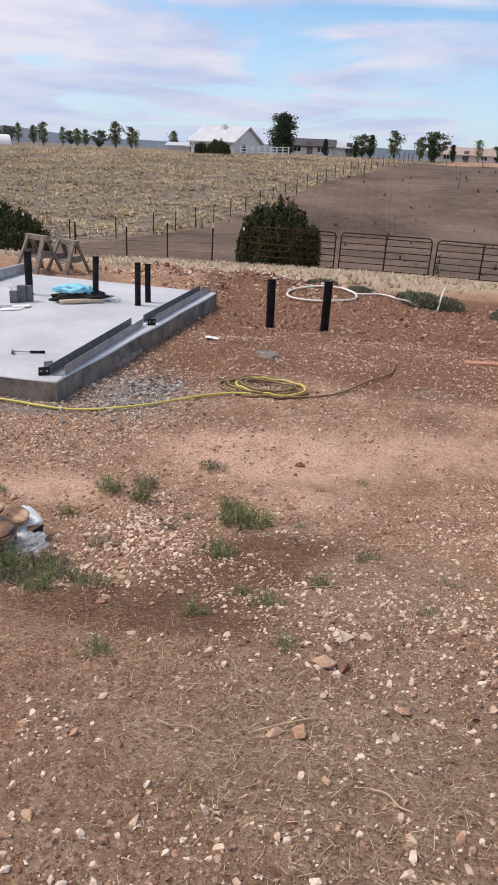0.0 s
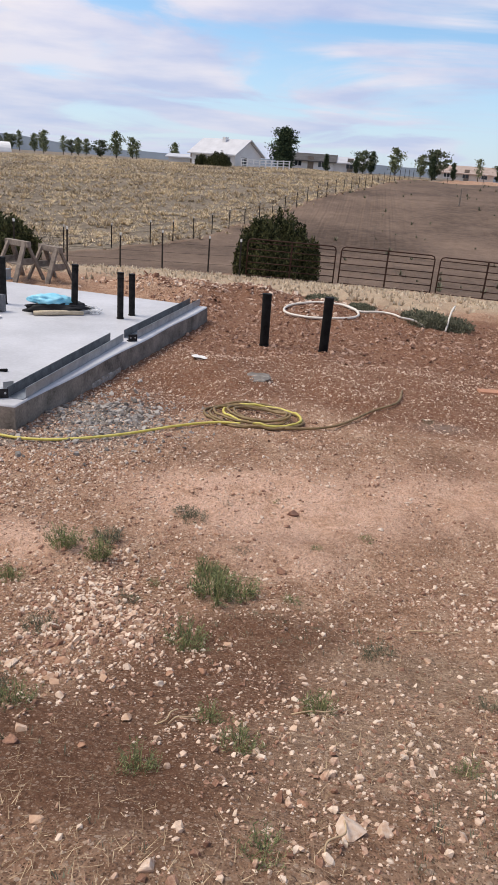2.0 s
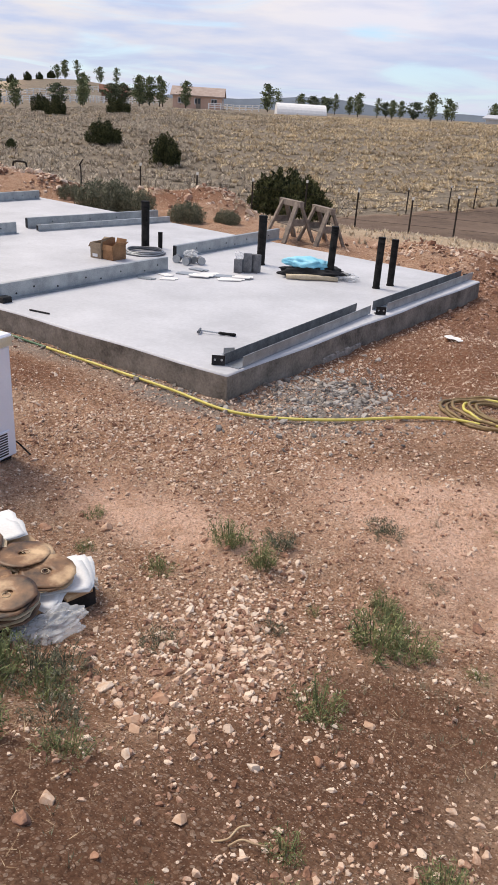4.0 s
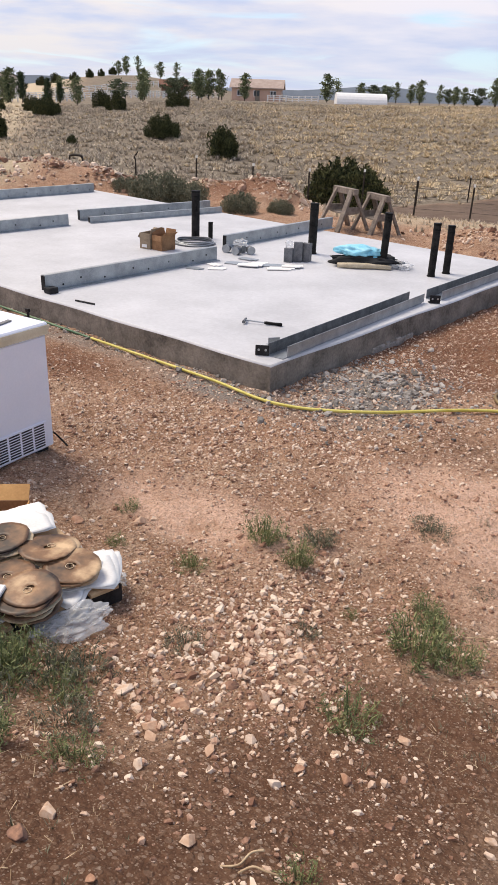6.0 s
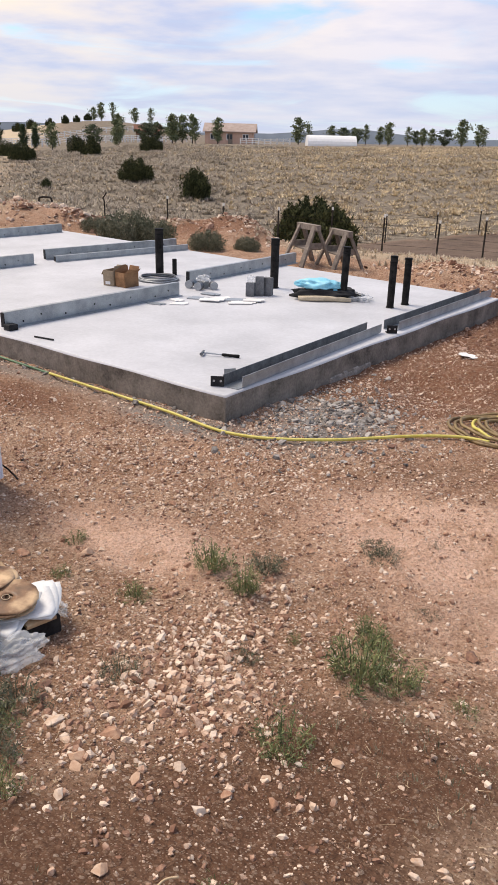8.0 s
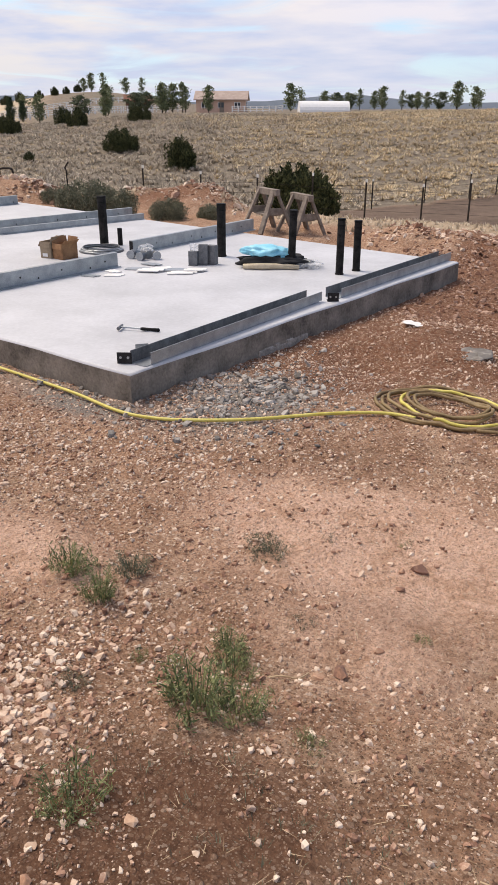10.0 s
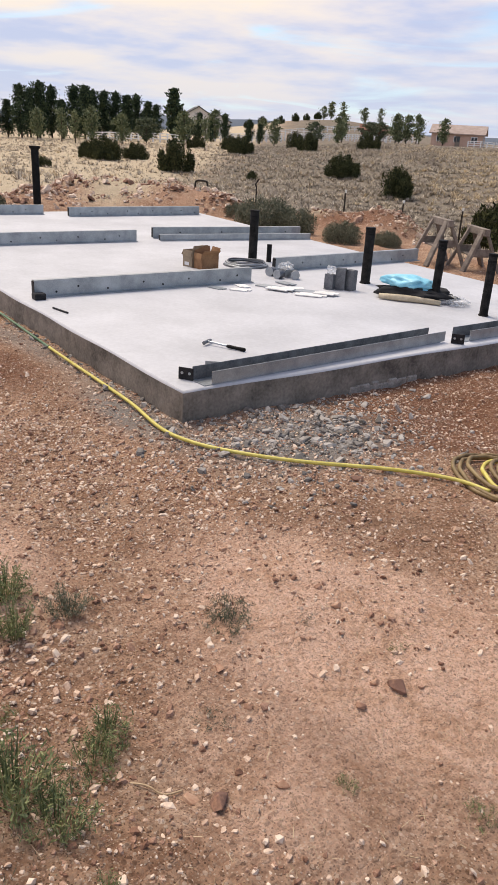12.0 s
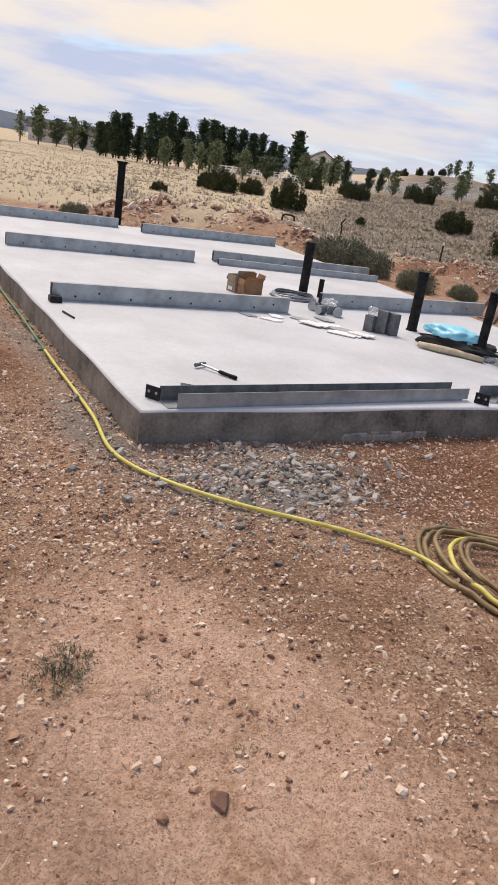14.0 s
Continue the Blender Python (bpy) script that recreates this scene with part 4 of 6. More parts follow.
# ---- freezer ----
FZ = ground_z(-3.1, 4.8)
freezer = thing("chest_freezer", "white chest freezer with a cream lid edge standing on dirt", "freezer", pose(-3.30, 5.17, FZ - 0.01, 0, 0, -88))
FL, FD, FH = 0.59, 1.05, 0.77
part("cabinet", boxed((0, -FD, 0.03), (FL, 0, FH), bevel=0.012), M_WHITE, freezer)
part("plinth", boxed((0.03, -FD + 0.03, 0), (FL - 0.03, -0.03, 0.03)), M_BLACK, freezer)
lid = part("lid", boxed((-0.012, -FD - 0.01, FH + 0.035), (FL + 0.012, 0.012, FH + 0.075), bevel=0.01), M_WHITE, freezer)
part("seal", boxed((-0.008, -FD - 0.005, FH), (FL + 0.008, 0.008, FH + 0.035)), M_CREAM, freezer, "yellowed cream lid edge")
part("lid_trim", boxed((-0.016, 0.012, FH + 0.035), (FL + 0.016, 0.017, FH + 0.06)), M_CREAM, lid, "yellowed cream trim")
grill = part("vent_grill", boxed((0.06, 0.0005, 0.045), (0.49, 0.008, 0.225), bevel=0.004), M_WHITE, freezer, "white slotted vent grill")
for r in range(9):
    for c in range(4):
        part("slot", boxed((0.085 + c * 0.098, 0.008, 0.060 + r * 0.0175), (0.085 + c * 0.098 + 0.082, 0.0095, 0.060 + r * 0.0175 + 0.010)), M_INK, grill)
part("power_cord", tube(curve_points([(-0.01, -0.05, 0.12), (-0.06, -0.05, 0.07), (-0.08, -0.02, 0.03), (-0.06, 0.05, 0.015)], 6), 0.006, 6), M_ABS, freezer, "black power cord")
fm = pose(-3.30, 5.17, FZ - 0.01, 0, 0, -88)
tray = thing("steel_tray", "bent dull steel tray lying on the freezer", "tray", fm @ pose(0.36, -0.42, FH + 0.076, 0, 0, 20))
part("tray_floor", boxed((-0.17, -0.12, 0), (0.17, 0.12, 0.004)), M_GALV, tray)
for sx in (-1, 1):
    part("tray_side", boxed((sx * 0.17 - 0.003, -0.12, 0.004), (sx * 0.17 + 0.003, 0.12, 0.05)), M_GALVD, tray)
bar = thing("steel_bar", "flat steel bar lying on the freezer lid", "bar", fm @ pose(0.26, -0.14, FH + 0.076, 0, 0, 12))
part("bar_strip", boxed((-0.14, -0.014, 0), (0.14, 0.014, 0.008)), M_GALVD, bar)

# ---- pallet with paper and discs ----
PZ = ground_z(-1.85, 4.05) - 0.01
PM = pose(-2.325, 3.71, PZ, 0, 0, 74)
pallet = thing("wooden_pallet", "low raw pine pallet lying on the dirt", "pallet", PM)
for k in range(3):
    # the first runner is blackened to stand for shade under the deck
    part("runner", boxed((-0.50, -0.40 + k * 0.37, 0), (0.62, -0.34 + k * 0.37, 0.085)), M_BLACK if k == 0 else M_OLDW, pallet)
for k in range(7):
    part("deck_board", boxed((-0.50 + k * 0.16, -0.42, 0.086), (-0.50 + k * 0.16 + 0.135, 0.42, 0.106), bevel=0.002), M_WOOD, pallet)
SHEETS = [(-1.93, 4.05, 0.36, 0.34, 10), (-1.90, 4.14, 0.34, 0.30, 40), (-2.02, 3.86, 0.36, 0.34, 70), (-2.10, 4.05, 0.40, 0.36, 25), (-2.34, 3.95, 0.36, 0.34, 5), (-2.22, 3.76, 0.38, 0.34, 50), (-2.40, 4.20, 0.32, 0.28, 60), (-2.42, 3.62, 0.4, 0.36, 20)]
for k, (x, y, a, b, tr) in enumerate(SHEETS):
    rnd = random.Random(k)
    outl = []
    for i in range(24):
        an = 2 * math.pi * i / 24
        kx = 1 / max(abs(math.cos(an)) / (a / 2), abs(math.sin(an)) / (b / 2))
        kx *= rnd.choice((1.0, 1.02, 0.97, 0.90))
        outl.append((kx * math.cos(an), kx * math.sin(an)))
    ob = thing("paper_sheet", "torn white paper sheets stacked on a pallet", "paper", pose(x - 0.06, y - 0.01, PZ + 0.112 + 0.006 * k, 0, 0, tr), "paper sheets on the pallet")
    for j in range(3):
        p = part("sheet", wavy_sheet(outl, 0.0007, 0.007, k * 7 + j), M_PAPER, ob)
        p.matrix_basis = pose(0.016 * math.sin(2 * j + k), -0.014 * j, 0.006 * j, 0, 0, 7 * j)
DISCS = [(-2.31, 4.00, 7), (-2.10, 4.10, 6), (-1.93, 4.05, 4), (-2.06, 3.83, 6), (-1.90, 3.80, 9), (-2.24, 3.70, 6), (-2.42, 3.84, 7)]
for k, (x, y, cnt) in enumerate(DISCS):
    ob = thing("disc_stack", "stack of scorched brown round sheets with centre holes", "disc", pose(x, y, PZ + 0.165 + 0.006 * cnt, random.Random(k).uniform(-7, 7), random.Random(k + 9).uniform(-7, 7), 37 * k), "scorched disc stacks")
    for j in range(cnt):
        p = part("disc", wavy_sheet(round_outline(0.118 + 0.004 * (j % 2), 18, 0.05, k * 10 + j), 0.0012, 0.006, k * 5 + j, hole=0.017), M_DISC if (j >= cnt - 2 or j % 3 == 0) else M_DISCE, ob)
        p.matrix_basis = pose(0.014 * math.sin(j * 2 + k), 0.014 * math.cos(j * 3 + k), -0.008 * (cnt - 1 - j), 0, 0, 40 * j)
    part("hole_rim", tube([(0.017 * math.cos(a), 0.017 * math.sin(a), 0.003) for a in [2 * math.pi * i / 16 for i in range(16)]], 0.0015, 5, close=True), M_DISCE, ob)
bag = thing("plastic_bag", "crumpled clear plastic bag lying beside the pallet", "bag", pose(-1.74, 3.88, ground_z(-1.74, 3.88), 0, 0, 74))
part("film", crumple(0.15, 0.075, 0.055, 3, 4, 0.45), M_PLASTIC, bag)
bag2 = thing("plastic_bag", "shreds of clear plastic film beside the pallet", "bag", pose(-1.95, 4.32, ground_z(-1.95, 4.32), 0, 0, 10))
part("film", crumple(0.07, 0.045, 0.04, 6, 4, 0.5), M_PLASTIC, bag2)
carton2 = thing("cardboard_box", "open brown cardboard box behind the paper stacks", "box", pose(-2.70, 4.22, ground_z(-2.70, 4.22), 0, 0, 40))
open_box(carton2, 0.34, 0.30, 0.11, flaps=((0, 150), (2, 50), (3, 140)), flap=0.09)
ink = thing("printed_box", "white and black printed cardboard carton beside the pallet", "box", pose(-2.06, 3.58, ground_z(-2.06, 3.58) + 0.005, 0, 0, 30))
part("carton", boxed((-0.16, -0.12, 0), (0.16, 0.12, 0.13), bevel=0.004), M_PAPER, ink)
part("black_panel", boxed((0.161, -0.11, 0.02), (0.163, 0.11, 0.115)), M_INK, ink, "black printed panel")
for j in range(4):
    part("print_bar", boxed((-0.06, -0.1225, 0.095 - 0.02 * j), (0.09 - 0.03 * (j % 2), -0.1205, 0.102 - 0.02 * j)), M_INK, ink, "unreadable print")
wad = thing("paper_roll", "crumpled white wrapping on a printed carton", "wrapping", pose(-2.12, 3.57, ground_z(-2.06, 3.58) + 0.134))
part("sheet", crumple(0.13, 0.09, 0.05, 8, 3, 0.45), M_PAPER, wad)

# ---- hoses ----


def laid(points, lift=0.014):
    return [(x, y, float(terrain(np.array([x]), np.array([y]), False)[0]) + lift + 0.016) for x, y in points]


hose = thing("garden_hose", "yellow rubber hose lying along the slab to a coil", "hose")
line = [(-4.78, 6.93), (-4.32, 6.88), (-3.72, 6.82), (-3.2, 6.76), (-2.72, 6.67), (-2.42, 6.70), (-2.14, 6.83), (-1.83, 7.05), (-1.46, 7.40), (-1.15, 7.62), (-0.92, 7.66)]
cp = curve_points([(x, y, 0) for x, y in line], 10)
part("hose_run", tube(laid([(p.x, p.y) for p in cp], 0.010), 0.0120, 10), M_YHOSE, hose, shade=True)
# same hose further left, coloured as if shaded
part("shaded_run", tube(laid([(p.x, p.y) for p in curve_points([(-10.5, 7.55, 0), (-8.6, 7.36, 0), (-7.6, 7.24, 0), (-6.88, 7.16, 0), (-5.9, 7.06, 0), (-5.05, 6.96, 0), (-4.80, 6.932, 0)], 8)], 0.010), 0.0115, 8), M_YHOSE_SHADED, hose, "hose end coloured dark green for shade", shade=True)
for k in range(6):
    a0, rx, ry = 0.3 * k, 0.47 - 0.045 * k + 0.03 * (k % 2), 0.36 - 0.04 * k
    pts = []
    for i in range(44):
        a = 2 * math.pi * i / 44
        x, y = -0.86 + 0.05 * (k % 3) + rx * math.cos(a + a0), 7.98 - 0.04 * (k % 2) + ry * math.sin(a + a0)
        pts.append((x, y, ground_z(x, y) + 0.014 + 0.013 * k * (0.7 + 0.3 * math.sin(2 * a + k))))
    part("hose_loop", tube(pts, 0.0130, 8, close=True), M_BHOSE if k != 2 else M_YHOSE, hose, "dusty brown loop", shade=True)
tail = curve_points([(x, y, 0) for x, y in ((-0.50, 7.66), (-0.2, 7.78), (0.0, 7.97), (0.18, 8.28), (0.30, 8.48), (0.55, 8.8), (0.62, 9.2))], 8)
part("hose_tail", tube(laid([(p.x, p.y) for p in tail], 0.011), 0.012, 8), M_BHOSE, hose, "dusty brown hose end", shade=True)

loop = thing("white_hose", "loop of pale hose lying on the dirt bank", "hose")
pts = [(-0.55 + 0.62 * math.cos(a), 13.6 + 0.45 * math.sin(a)) for a in [2 * math.pi * i / 32 for i in range(32)]]
part("hose_loop", tube(laid(pts, 0.02), 0.02, 8, close=True), M_PVC, loop, shade=True)
part("hose_tail", tube(laid([(p.x, p.y) for p in curve_points([(-0.2, 13.95, 0), (0.1, 13.75, 0), (0.5, 13.8, 0), (0.75, 13.5, 0)], 6)], 0.02), 0.018, 8), M_PVC, loop, shade=True)
for a, b, up in (((0.75, 13.26), (1.15, 13.35), 0.12), ((1.62, 13.9), (1.46, 13.3), 0.38)):
    ob = thing("white_hose", "bent end of pale hose sticking out of a bush", "hose")
    za, zb = ground_z(*a), ground_z(*b)
    part("hose_end", tube(curve_points([(a[0], a[1], za + up), ((a[0] + b[0]) / 2, (a[1] + b[1]) / 2, (za + zb) / 2 + up * 0.75), (b[0], b[1], zb)], 6), 0.016, 8), M_PVC, ob, shade=True)
plank = thing("wood_plank", "reddish sawn plank lying on the dirt", "plank", pose(2.0, 9.85, ground_z(1.9, 9.85) + 0.01, 0, 0, 8))
part("board", boxed((-0.48, -0.07, 0), (0.8, 0.07, 0.045), bevel=0.004), M_REDW, plank)
stake = thing("steel_stake", "short black steel stake by the slab", "stake", pose(-5.35, 6.70, ground_z(-5.35, 6.7), 4, 3, 0))
part("stake_bar", tube([(0, 0, -0.03), (0, 0, 0.24)], 0.012, 8), M_BLACK, stake)
part("stake_head", boxed((-0.02, -0.012, 0.22), (0.02, 0.012, 0.25)), M_BLACK, stake)
scrap = thing("plastic_scrap", "torn pale plastic scrap lying on the dirt", "scrap", pose(-1.75, 9.75, ground_z(-1.75, 9.75) + 0.015, 0, 0, 10))
part("sheet", wavy_sheet(round_outline(0.11, 20, 0.3, 4), 0.003, 0.03, 11), M_PAPER, scrap)
scrap2 = thing("plastic_scrap", "flat grey concrete flake half buried in the dirt", "scrap", pose(-0.95, 9.05, ground_z(-0.95, 9.05) + 0.015, 0, 0, 70))
part("sheet", wavy_sheet(round_outline(0.13, 20, 0.3, 6), 0.003, 0.03, 15), M_RUBBLE, scrap2)

# ---- gates and fences ----


def gate_panel(a, b, H=1.35, bars=6, brace=True):
    L = math.hypot(b[0] - a[0], b[1] - a[1])
    za, zb = ground_z(*a), ground_z(*b)
    tilt = math.degrees(math.atan2(zb - za, L))
    ob = thing("pipe_gate", "dark brown tubular steel livestock gate panel", "gate", pose(a[0], a[1], za + 0.10, 0, 0, heading(a, b)) @ pose(0, 0, 0, 0, -tilt, 0), "gate panels")
    rr = 0.15
    pts = [(0.06, 0, 0), (0.06, 0, H - rr), (0.10, 0, H - 0.04), (0.06 + rr, 0, H), (L - 0.06 - rr, 0, H), (L - 0.10, 0, H - 0.04), (L - 0.06, 0, H - rr), (L - 0.06, 0, 0)]
    part("gate_frame", tube(pts, 0.026, 8), M_GATE, ob, shade=True)
    for k in range(bars):
        z = 0.02 + (H - 0.15) * k / (bars - 1) if k else 0.02
        part("rail_bar", tube([(0.06, 0, z), (L - 0.06, 0, z)], 0.019, 6), M_GATE, ob, shade=True)
    part("upright_bar", boxed((L / 2 - 0.03, -0.015, 0), (L / 2 + 0.03, 0.015, H)), M_GATE, ob)
    for e in (0.30, L - 0.30):
        part("foot", tube([(e - 0.14, 0, 0), (e, 0, -0.12), (e + 0.14, 0, 0)], 0.018, 6), M_GATE, ob)
    return ob


GATES = [(-4.35, 29.6), (-0.88, 29.9), (2.75, 30.1), (6.4, 30.2), (10.1, 30.2)]
for a, b in zip(GATES, GATES[1:]):
    gate_panel((a[0] + 0.04, a[1]), (b[0] - 0.04, b[1]))


def t_post(x, y, H=1.5, lean=0.0, tip=True, m=None):
    ob = thing("fence_post", "dark steel fence post with a white tip", "fence post", pose(x, y, ground_z(x, y), lean, lean * 0.5, 0), "fence posts")
    bm = boxed((-0.03, -0.008, -0.1), (0.03, 0.008, H))
    box(bm, (-0.008, 0.0081, -0.1), (0.008, 0.035, H))
    part("post_bar", bm, M_TPOST, ob)
    if tip:
        part("tip", boxed((-0.032, -0.012, H - 0.10), (0.032, 0.037, H + 0.002)), M_TIP, ob, "white painted tip")
    return ob


def wires(points, heights, r=0.006):
    ob = thing("fence_wire", "thin rusty wires strung between fence posts", "fence wire")
    for h in heights:
        part("wire", tube([(x, y, ground_z(x, y) + h) for x, y in points], r, 4), M_TPOST, ob)


near_line = [(-4.5, 29.6), (-5.85, 30.3), (-7.6, 30.0), (-9.1, 29.4), (-10.9, 28.6), (-12.6, 27.8), (-14.4, 27.0), (-16.2, 26.0), (-18.0, 25.0)]
for k, p in enumerate(near_line):
    t_post(*p, H=1.42 + 0.1 * (k % 3), lean=(0, 2, -3, 1, 4, -2, 2, -4, 1)[k])
wires(near_line, (0.45, 0.8, 1.15))
slope_line = [(FENCE_A[0] + (FENCE_B[0] - FENCE_A[0]) * u, FENCE_A[1] + (FENCE_B[1] - FENCE_A[1]) * u) for u in [i / 26 for i in range(27)]]
slope_line = [(-15.5, 33.5), (-14.6, 37.5), (-13.5, 41.5)] + slope_line
for k, p in enumerate(slope_line):
    t_post(*p, H=1.30 + 0.08 * (k % 2), lean=((k * 7) % 5 - 2) * 0.9, tip=k < 12)
wires(slope_line, (0.4, 0.75, 1.1), 0.008)
crest = [(FENCE_B[0] + 4.6 * k, FENCE_B[1] - 1.2 * k) for k in range(1, 11)]
for k, p in enumerate(crest):
    t_post(*p, H=1.4, lean=((k * 5) % 7 - 3) * 1.0, tip=False)
lone = thing("wood_post", "lone wooden post standing in the bare pasture", "post", pose(8.5, 78, ground_z(8.5, 78)))
part("post_bar", tube([(0, 0, -0.1), (0.02, 0, 1.5)], [0.08, 0.06], 8), M_OLDW, lone)


def rail_fence(a, b, n, H=1.3):
    ob = thing("rail_fence", "white painted three-rail paddock fence in the distance", "fence", group="white paddock fences")
    ps = [(a[0] + (b[0] - a[0]) * i / n, a[1] + (b[1] - a[1]) * i / n) for i in range(n + 1)]
    for x, y in ps:
        z = ground_z(x, y)
        part("post", boxed((x - 0.09, y - 0.09, z - 0.1), (x + 0.09, y + 0.09, z + H)), M_FENCEW, ob)
    for h in (0.45, 0.85, 1.2):
        part("rail", tube([(x, y, ground_z(x, y) + h) for x, y in ps], 0.075, 4), M_FENCEW, ob)
    return ob


# ---- plants ----


def leaves(centres, size, rng, up=0.3, aspect=2.2):
    """A mesh of small pointed leaf blades round the given centres."""
    n = len(centres)
    d = rng.normal(size=(n, 3))
    d[:, 2] = np.abs(d[:, 2]) * 0.6 + up
    d /= np.linalg.norm(d, axis=1)[:, None]
    s = np.cross(d, rng.normal(size=(n, 3)))
    s /= np.linalg.norm(s, axis=1)[:, None] + 1e-9
    L = size * rng.uniform(0.6, 1.4, size=(n, 1))
    W = L / aspect
    v = np.stack([centres - s * W * 0.5, centres + s * W * 0.5, centres + d * L * 0.9 + s * W * 0.25, centres + d * L * 1.0 - s * W * 0.25], 1).reshape(-1, 3)
    f = np.arange(4 * n).reshape(-1, 4)
    return v, f


def numpy_mesh(name, v, f):
    me = bpy.data.meshes.new(name)
    k = f.shape[1]
    me.vertices.add(len(v))
    me.vertices.foreach_set("co", np.ascontiguousarray(v, dtype=np.float32).reshape(-1))
    me.loops.add(f.size)
    me.loops.foreach_set("vertex_index", f.reshape(-1).astype(np.int32))
    me.polygons.add(len(f))
    me.polygons.foreach_set("loop_start", np.arange(0, f.size, k, dtype=np.int32))
    me.polygons.foreach_set("use_smooth", np.zeros(len(f), dtype=bool))
    me.update(calc_edges=True)
    return me


def bush(name, label, h, w, n, leaf, mat, seed, spiky=0.5, category="bush", plumes=40, group=""):
    """A shrub of many upright plumes round a few stems."""
    rng = np.random.default_rng(seed)
    ob = thing(name, label, category, group=group)
    cs = []
    for k in range(plumes):
        a, q = rng.uniform(0, 2 * np.pi), np.sqrt(rng.uniform(0, 1))
        base = np.array([q * 0.40 * w * np.cos(a), q * 0.40 * w * np.sin(a), 0.0])
        top = np.array([base[0] * 1.18, base[1] * 1.18, h * (0.34 + 0.66 * np.sqrt(1 - q ** 2)) * rng.uniform(0.82, 1.06)])
        m = n // plumes
        u = rng.uniform(0, 1, size=(m, 1))
        rad = (0.10 * w * (1 - u ** 2 * spiky) + 0.02) * np.sqrt(rng.uniform(0.1, 1, size=(m, 1)))
        an = rng.uniform(0, 2 * np.pi, size=(m, 1))
        p = base + (top - base) * u + np.concatenate([rad * np.cos(an), rad * np.sin(an), rng.normal(size=(m, 1)) * 0.02 * h], 1)
        cs.append(p)
    v, f = leaves(np.concatenate(cs), leaf, rng, up=0.8)
    part("crown", numpy_mesh("crown", v, f), mat, ob)
    for k in range(4):
        a = k * 1.6 + seed
        part("stem", tube([(0, 0, -0.08), (0.10 * w * math.cos(a), 0.10 * w * math.sin(a), 0.22 * h), (0.2 * w * math.cos(a), 0.2 * w * math.sin(a), 0.45 * h)], [0.022 * w, 0.015 * w, 0.004 * w], 6), M_BARK, ob)
    return ob


def tree(name, label, h, w, n, leaf, mat, seed, crown_from=0.2, shape="oval", limbs=7, group=""):
    rng = np.random.default_rng(seed)
    rnd = random.Random(seed)
    ob = thing(name, label, "tree", group=group)
    part("trunk", tube([(0, 0, -0.3), (0.01 * h, 0, 0.3 * h), (0, 0.01 * h, 0.65 * h), (0, 0, 0.93 * h)], [0.022 * h, 0.017 * h, 0.010 * h, 0.003 * h], 7), M_BARK, ob, shade=True)
    cs = []
    for k in range(limbs):
        z0 = h * (crown_from + (0.92 - crown_from) * k / limbs)
        a = k * 2.4 + rnd.uniform(-0.4, 0.4)
        t = (z0 / h - crown_from) / (1 - crown_from)
        reach = {"oval": math.sin(math.pi * min(max(t * 0.85 + 0.12, 0), 1)) * 0.5, "cone": (1 - t) * 0.5 + 0.04, "column": 0.42 * (1 - t ** 2) + 0.03}[shape] * w * rnd.uniform(0.45, 1.35)
        rise = 0.17 * h * (1 - 0.7 * t) if shape != "cone" else 0.02 * h
        tip = Vector((reach * math.cos(a), reach * math.sin(a), min(z0 + rise, h * 0.97)))
        part("limb", tube([(0, 0, z0), tuple(tip * 0.5 + Vector((0, 0, z0 * 0.5))), tuple(tip)], [0.009 * h, 0.006 * h, 0.002 * h], 5), M_BARK, ob)
        m = n // limbs
        u = rng.uniform(0.25, 1.05, size=(m, 1))
        p = np.array([0, 0, z0]) * (1 - u) + np.array(tip) * u + rng.normal(size=(m, 3)) * np.array([0.11 * w, 0.11 * w, 0.05 * h]) * rnd.uniform(0.6, 1.3)
        p[:, 2] = np.where(p[:, 2] > 0.97 * h, 1.94 * h - p[:, 2], p[:, 2])
        cs.append(p)
    p = rng.normal(size=(n // 6, 3)) * np.array([0.045 * w, 0.045 * w, 0.035 * h]) + np.array([0, 0, 0.90 * h])
    cs.append(p)
    v, f = leaves(np.concatenate(cs), leaf, rng, up=0.2, aspect=1.5)
    part("crown", numpy_mesh("crown", v, f), mat, ob)
    return ob


STATIONS = {0: (0.096, 0.107, 7.7), 6: (0.212, 2.235, 35.25), 12: (1.128, 4.327, 51.3)}


def out(st, off, r):
    """A spot r metres out from one of three stations of the walk, off degrees left of its line of sight."""
    x, y, c = STATIONS[st]
    a = radians(c + off)
    x, y = x - r * math.sin(a), y + r * math.cos(a)
    return x, y


def put(ob, xy, turn=0.0, scale=1.0, sink=0.0):
    m = pose(xy[0], xy[1], ground_z(*xy) - sink, 0, 0, turn) @ Matrix.Diagonal((scale, scale, scale, 1))
    ob.matrix_basis = m
    return ob


JUN = "dark green juniper bush in the dry grass"
put(bush("juniper_bush", "large dark green juniper bush behind the gate", 2.75, 3.7, 26000, 0.12, M_JUNI, 1, plumes=110, spiky=0.9), out(0, -1.5, 33.5))
put(bush("juniper_bush", "wide dark green juniper bush behind the fence", 2.0, 3.35, 20000, 0.12, M_JUNI, 2, plumes=90, spiky=0.85), out(6, -7.2, 33.5))
j1 = put(bush("juniper_bush", JUN, 1.95, 2.45, 9000, 0.12, M_JUNI, 3, group="junipers"), out(6, 1.75, 54))
j2 = put(bush("juniper_bush", JUN, 1.75, 2.95, 9000, 0.12, M_JUNI, 4, group="junipers"), out(6, 5.85, 66))


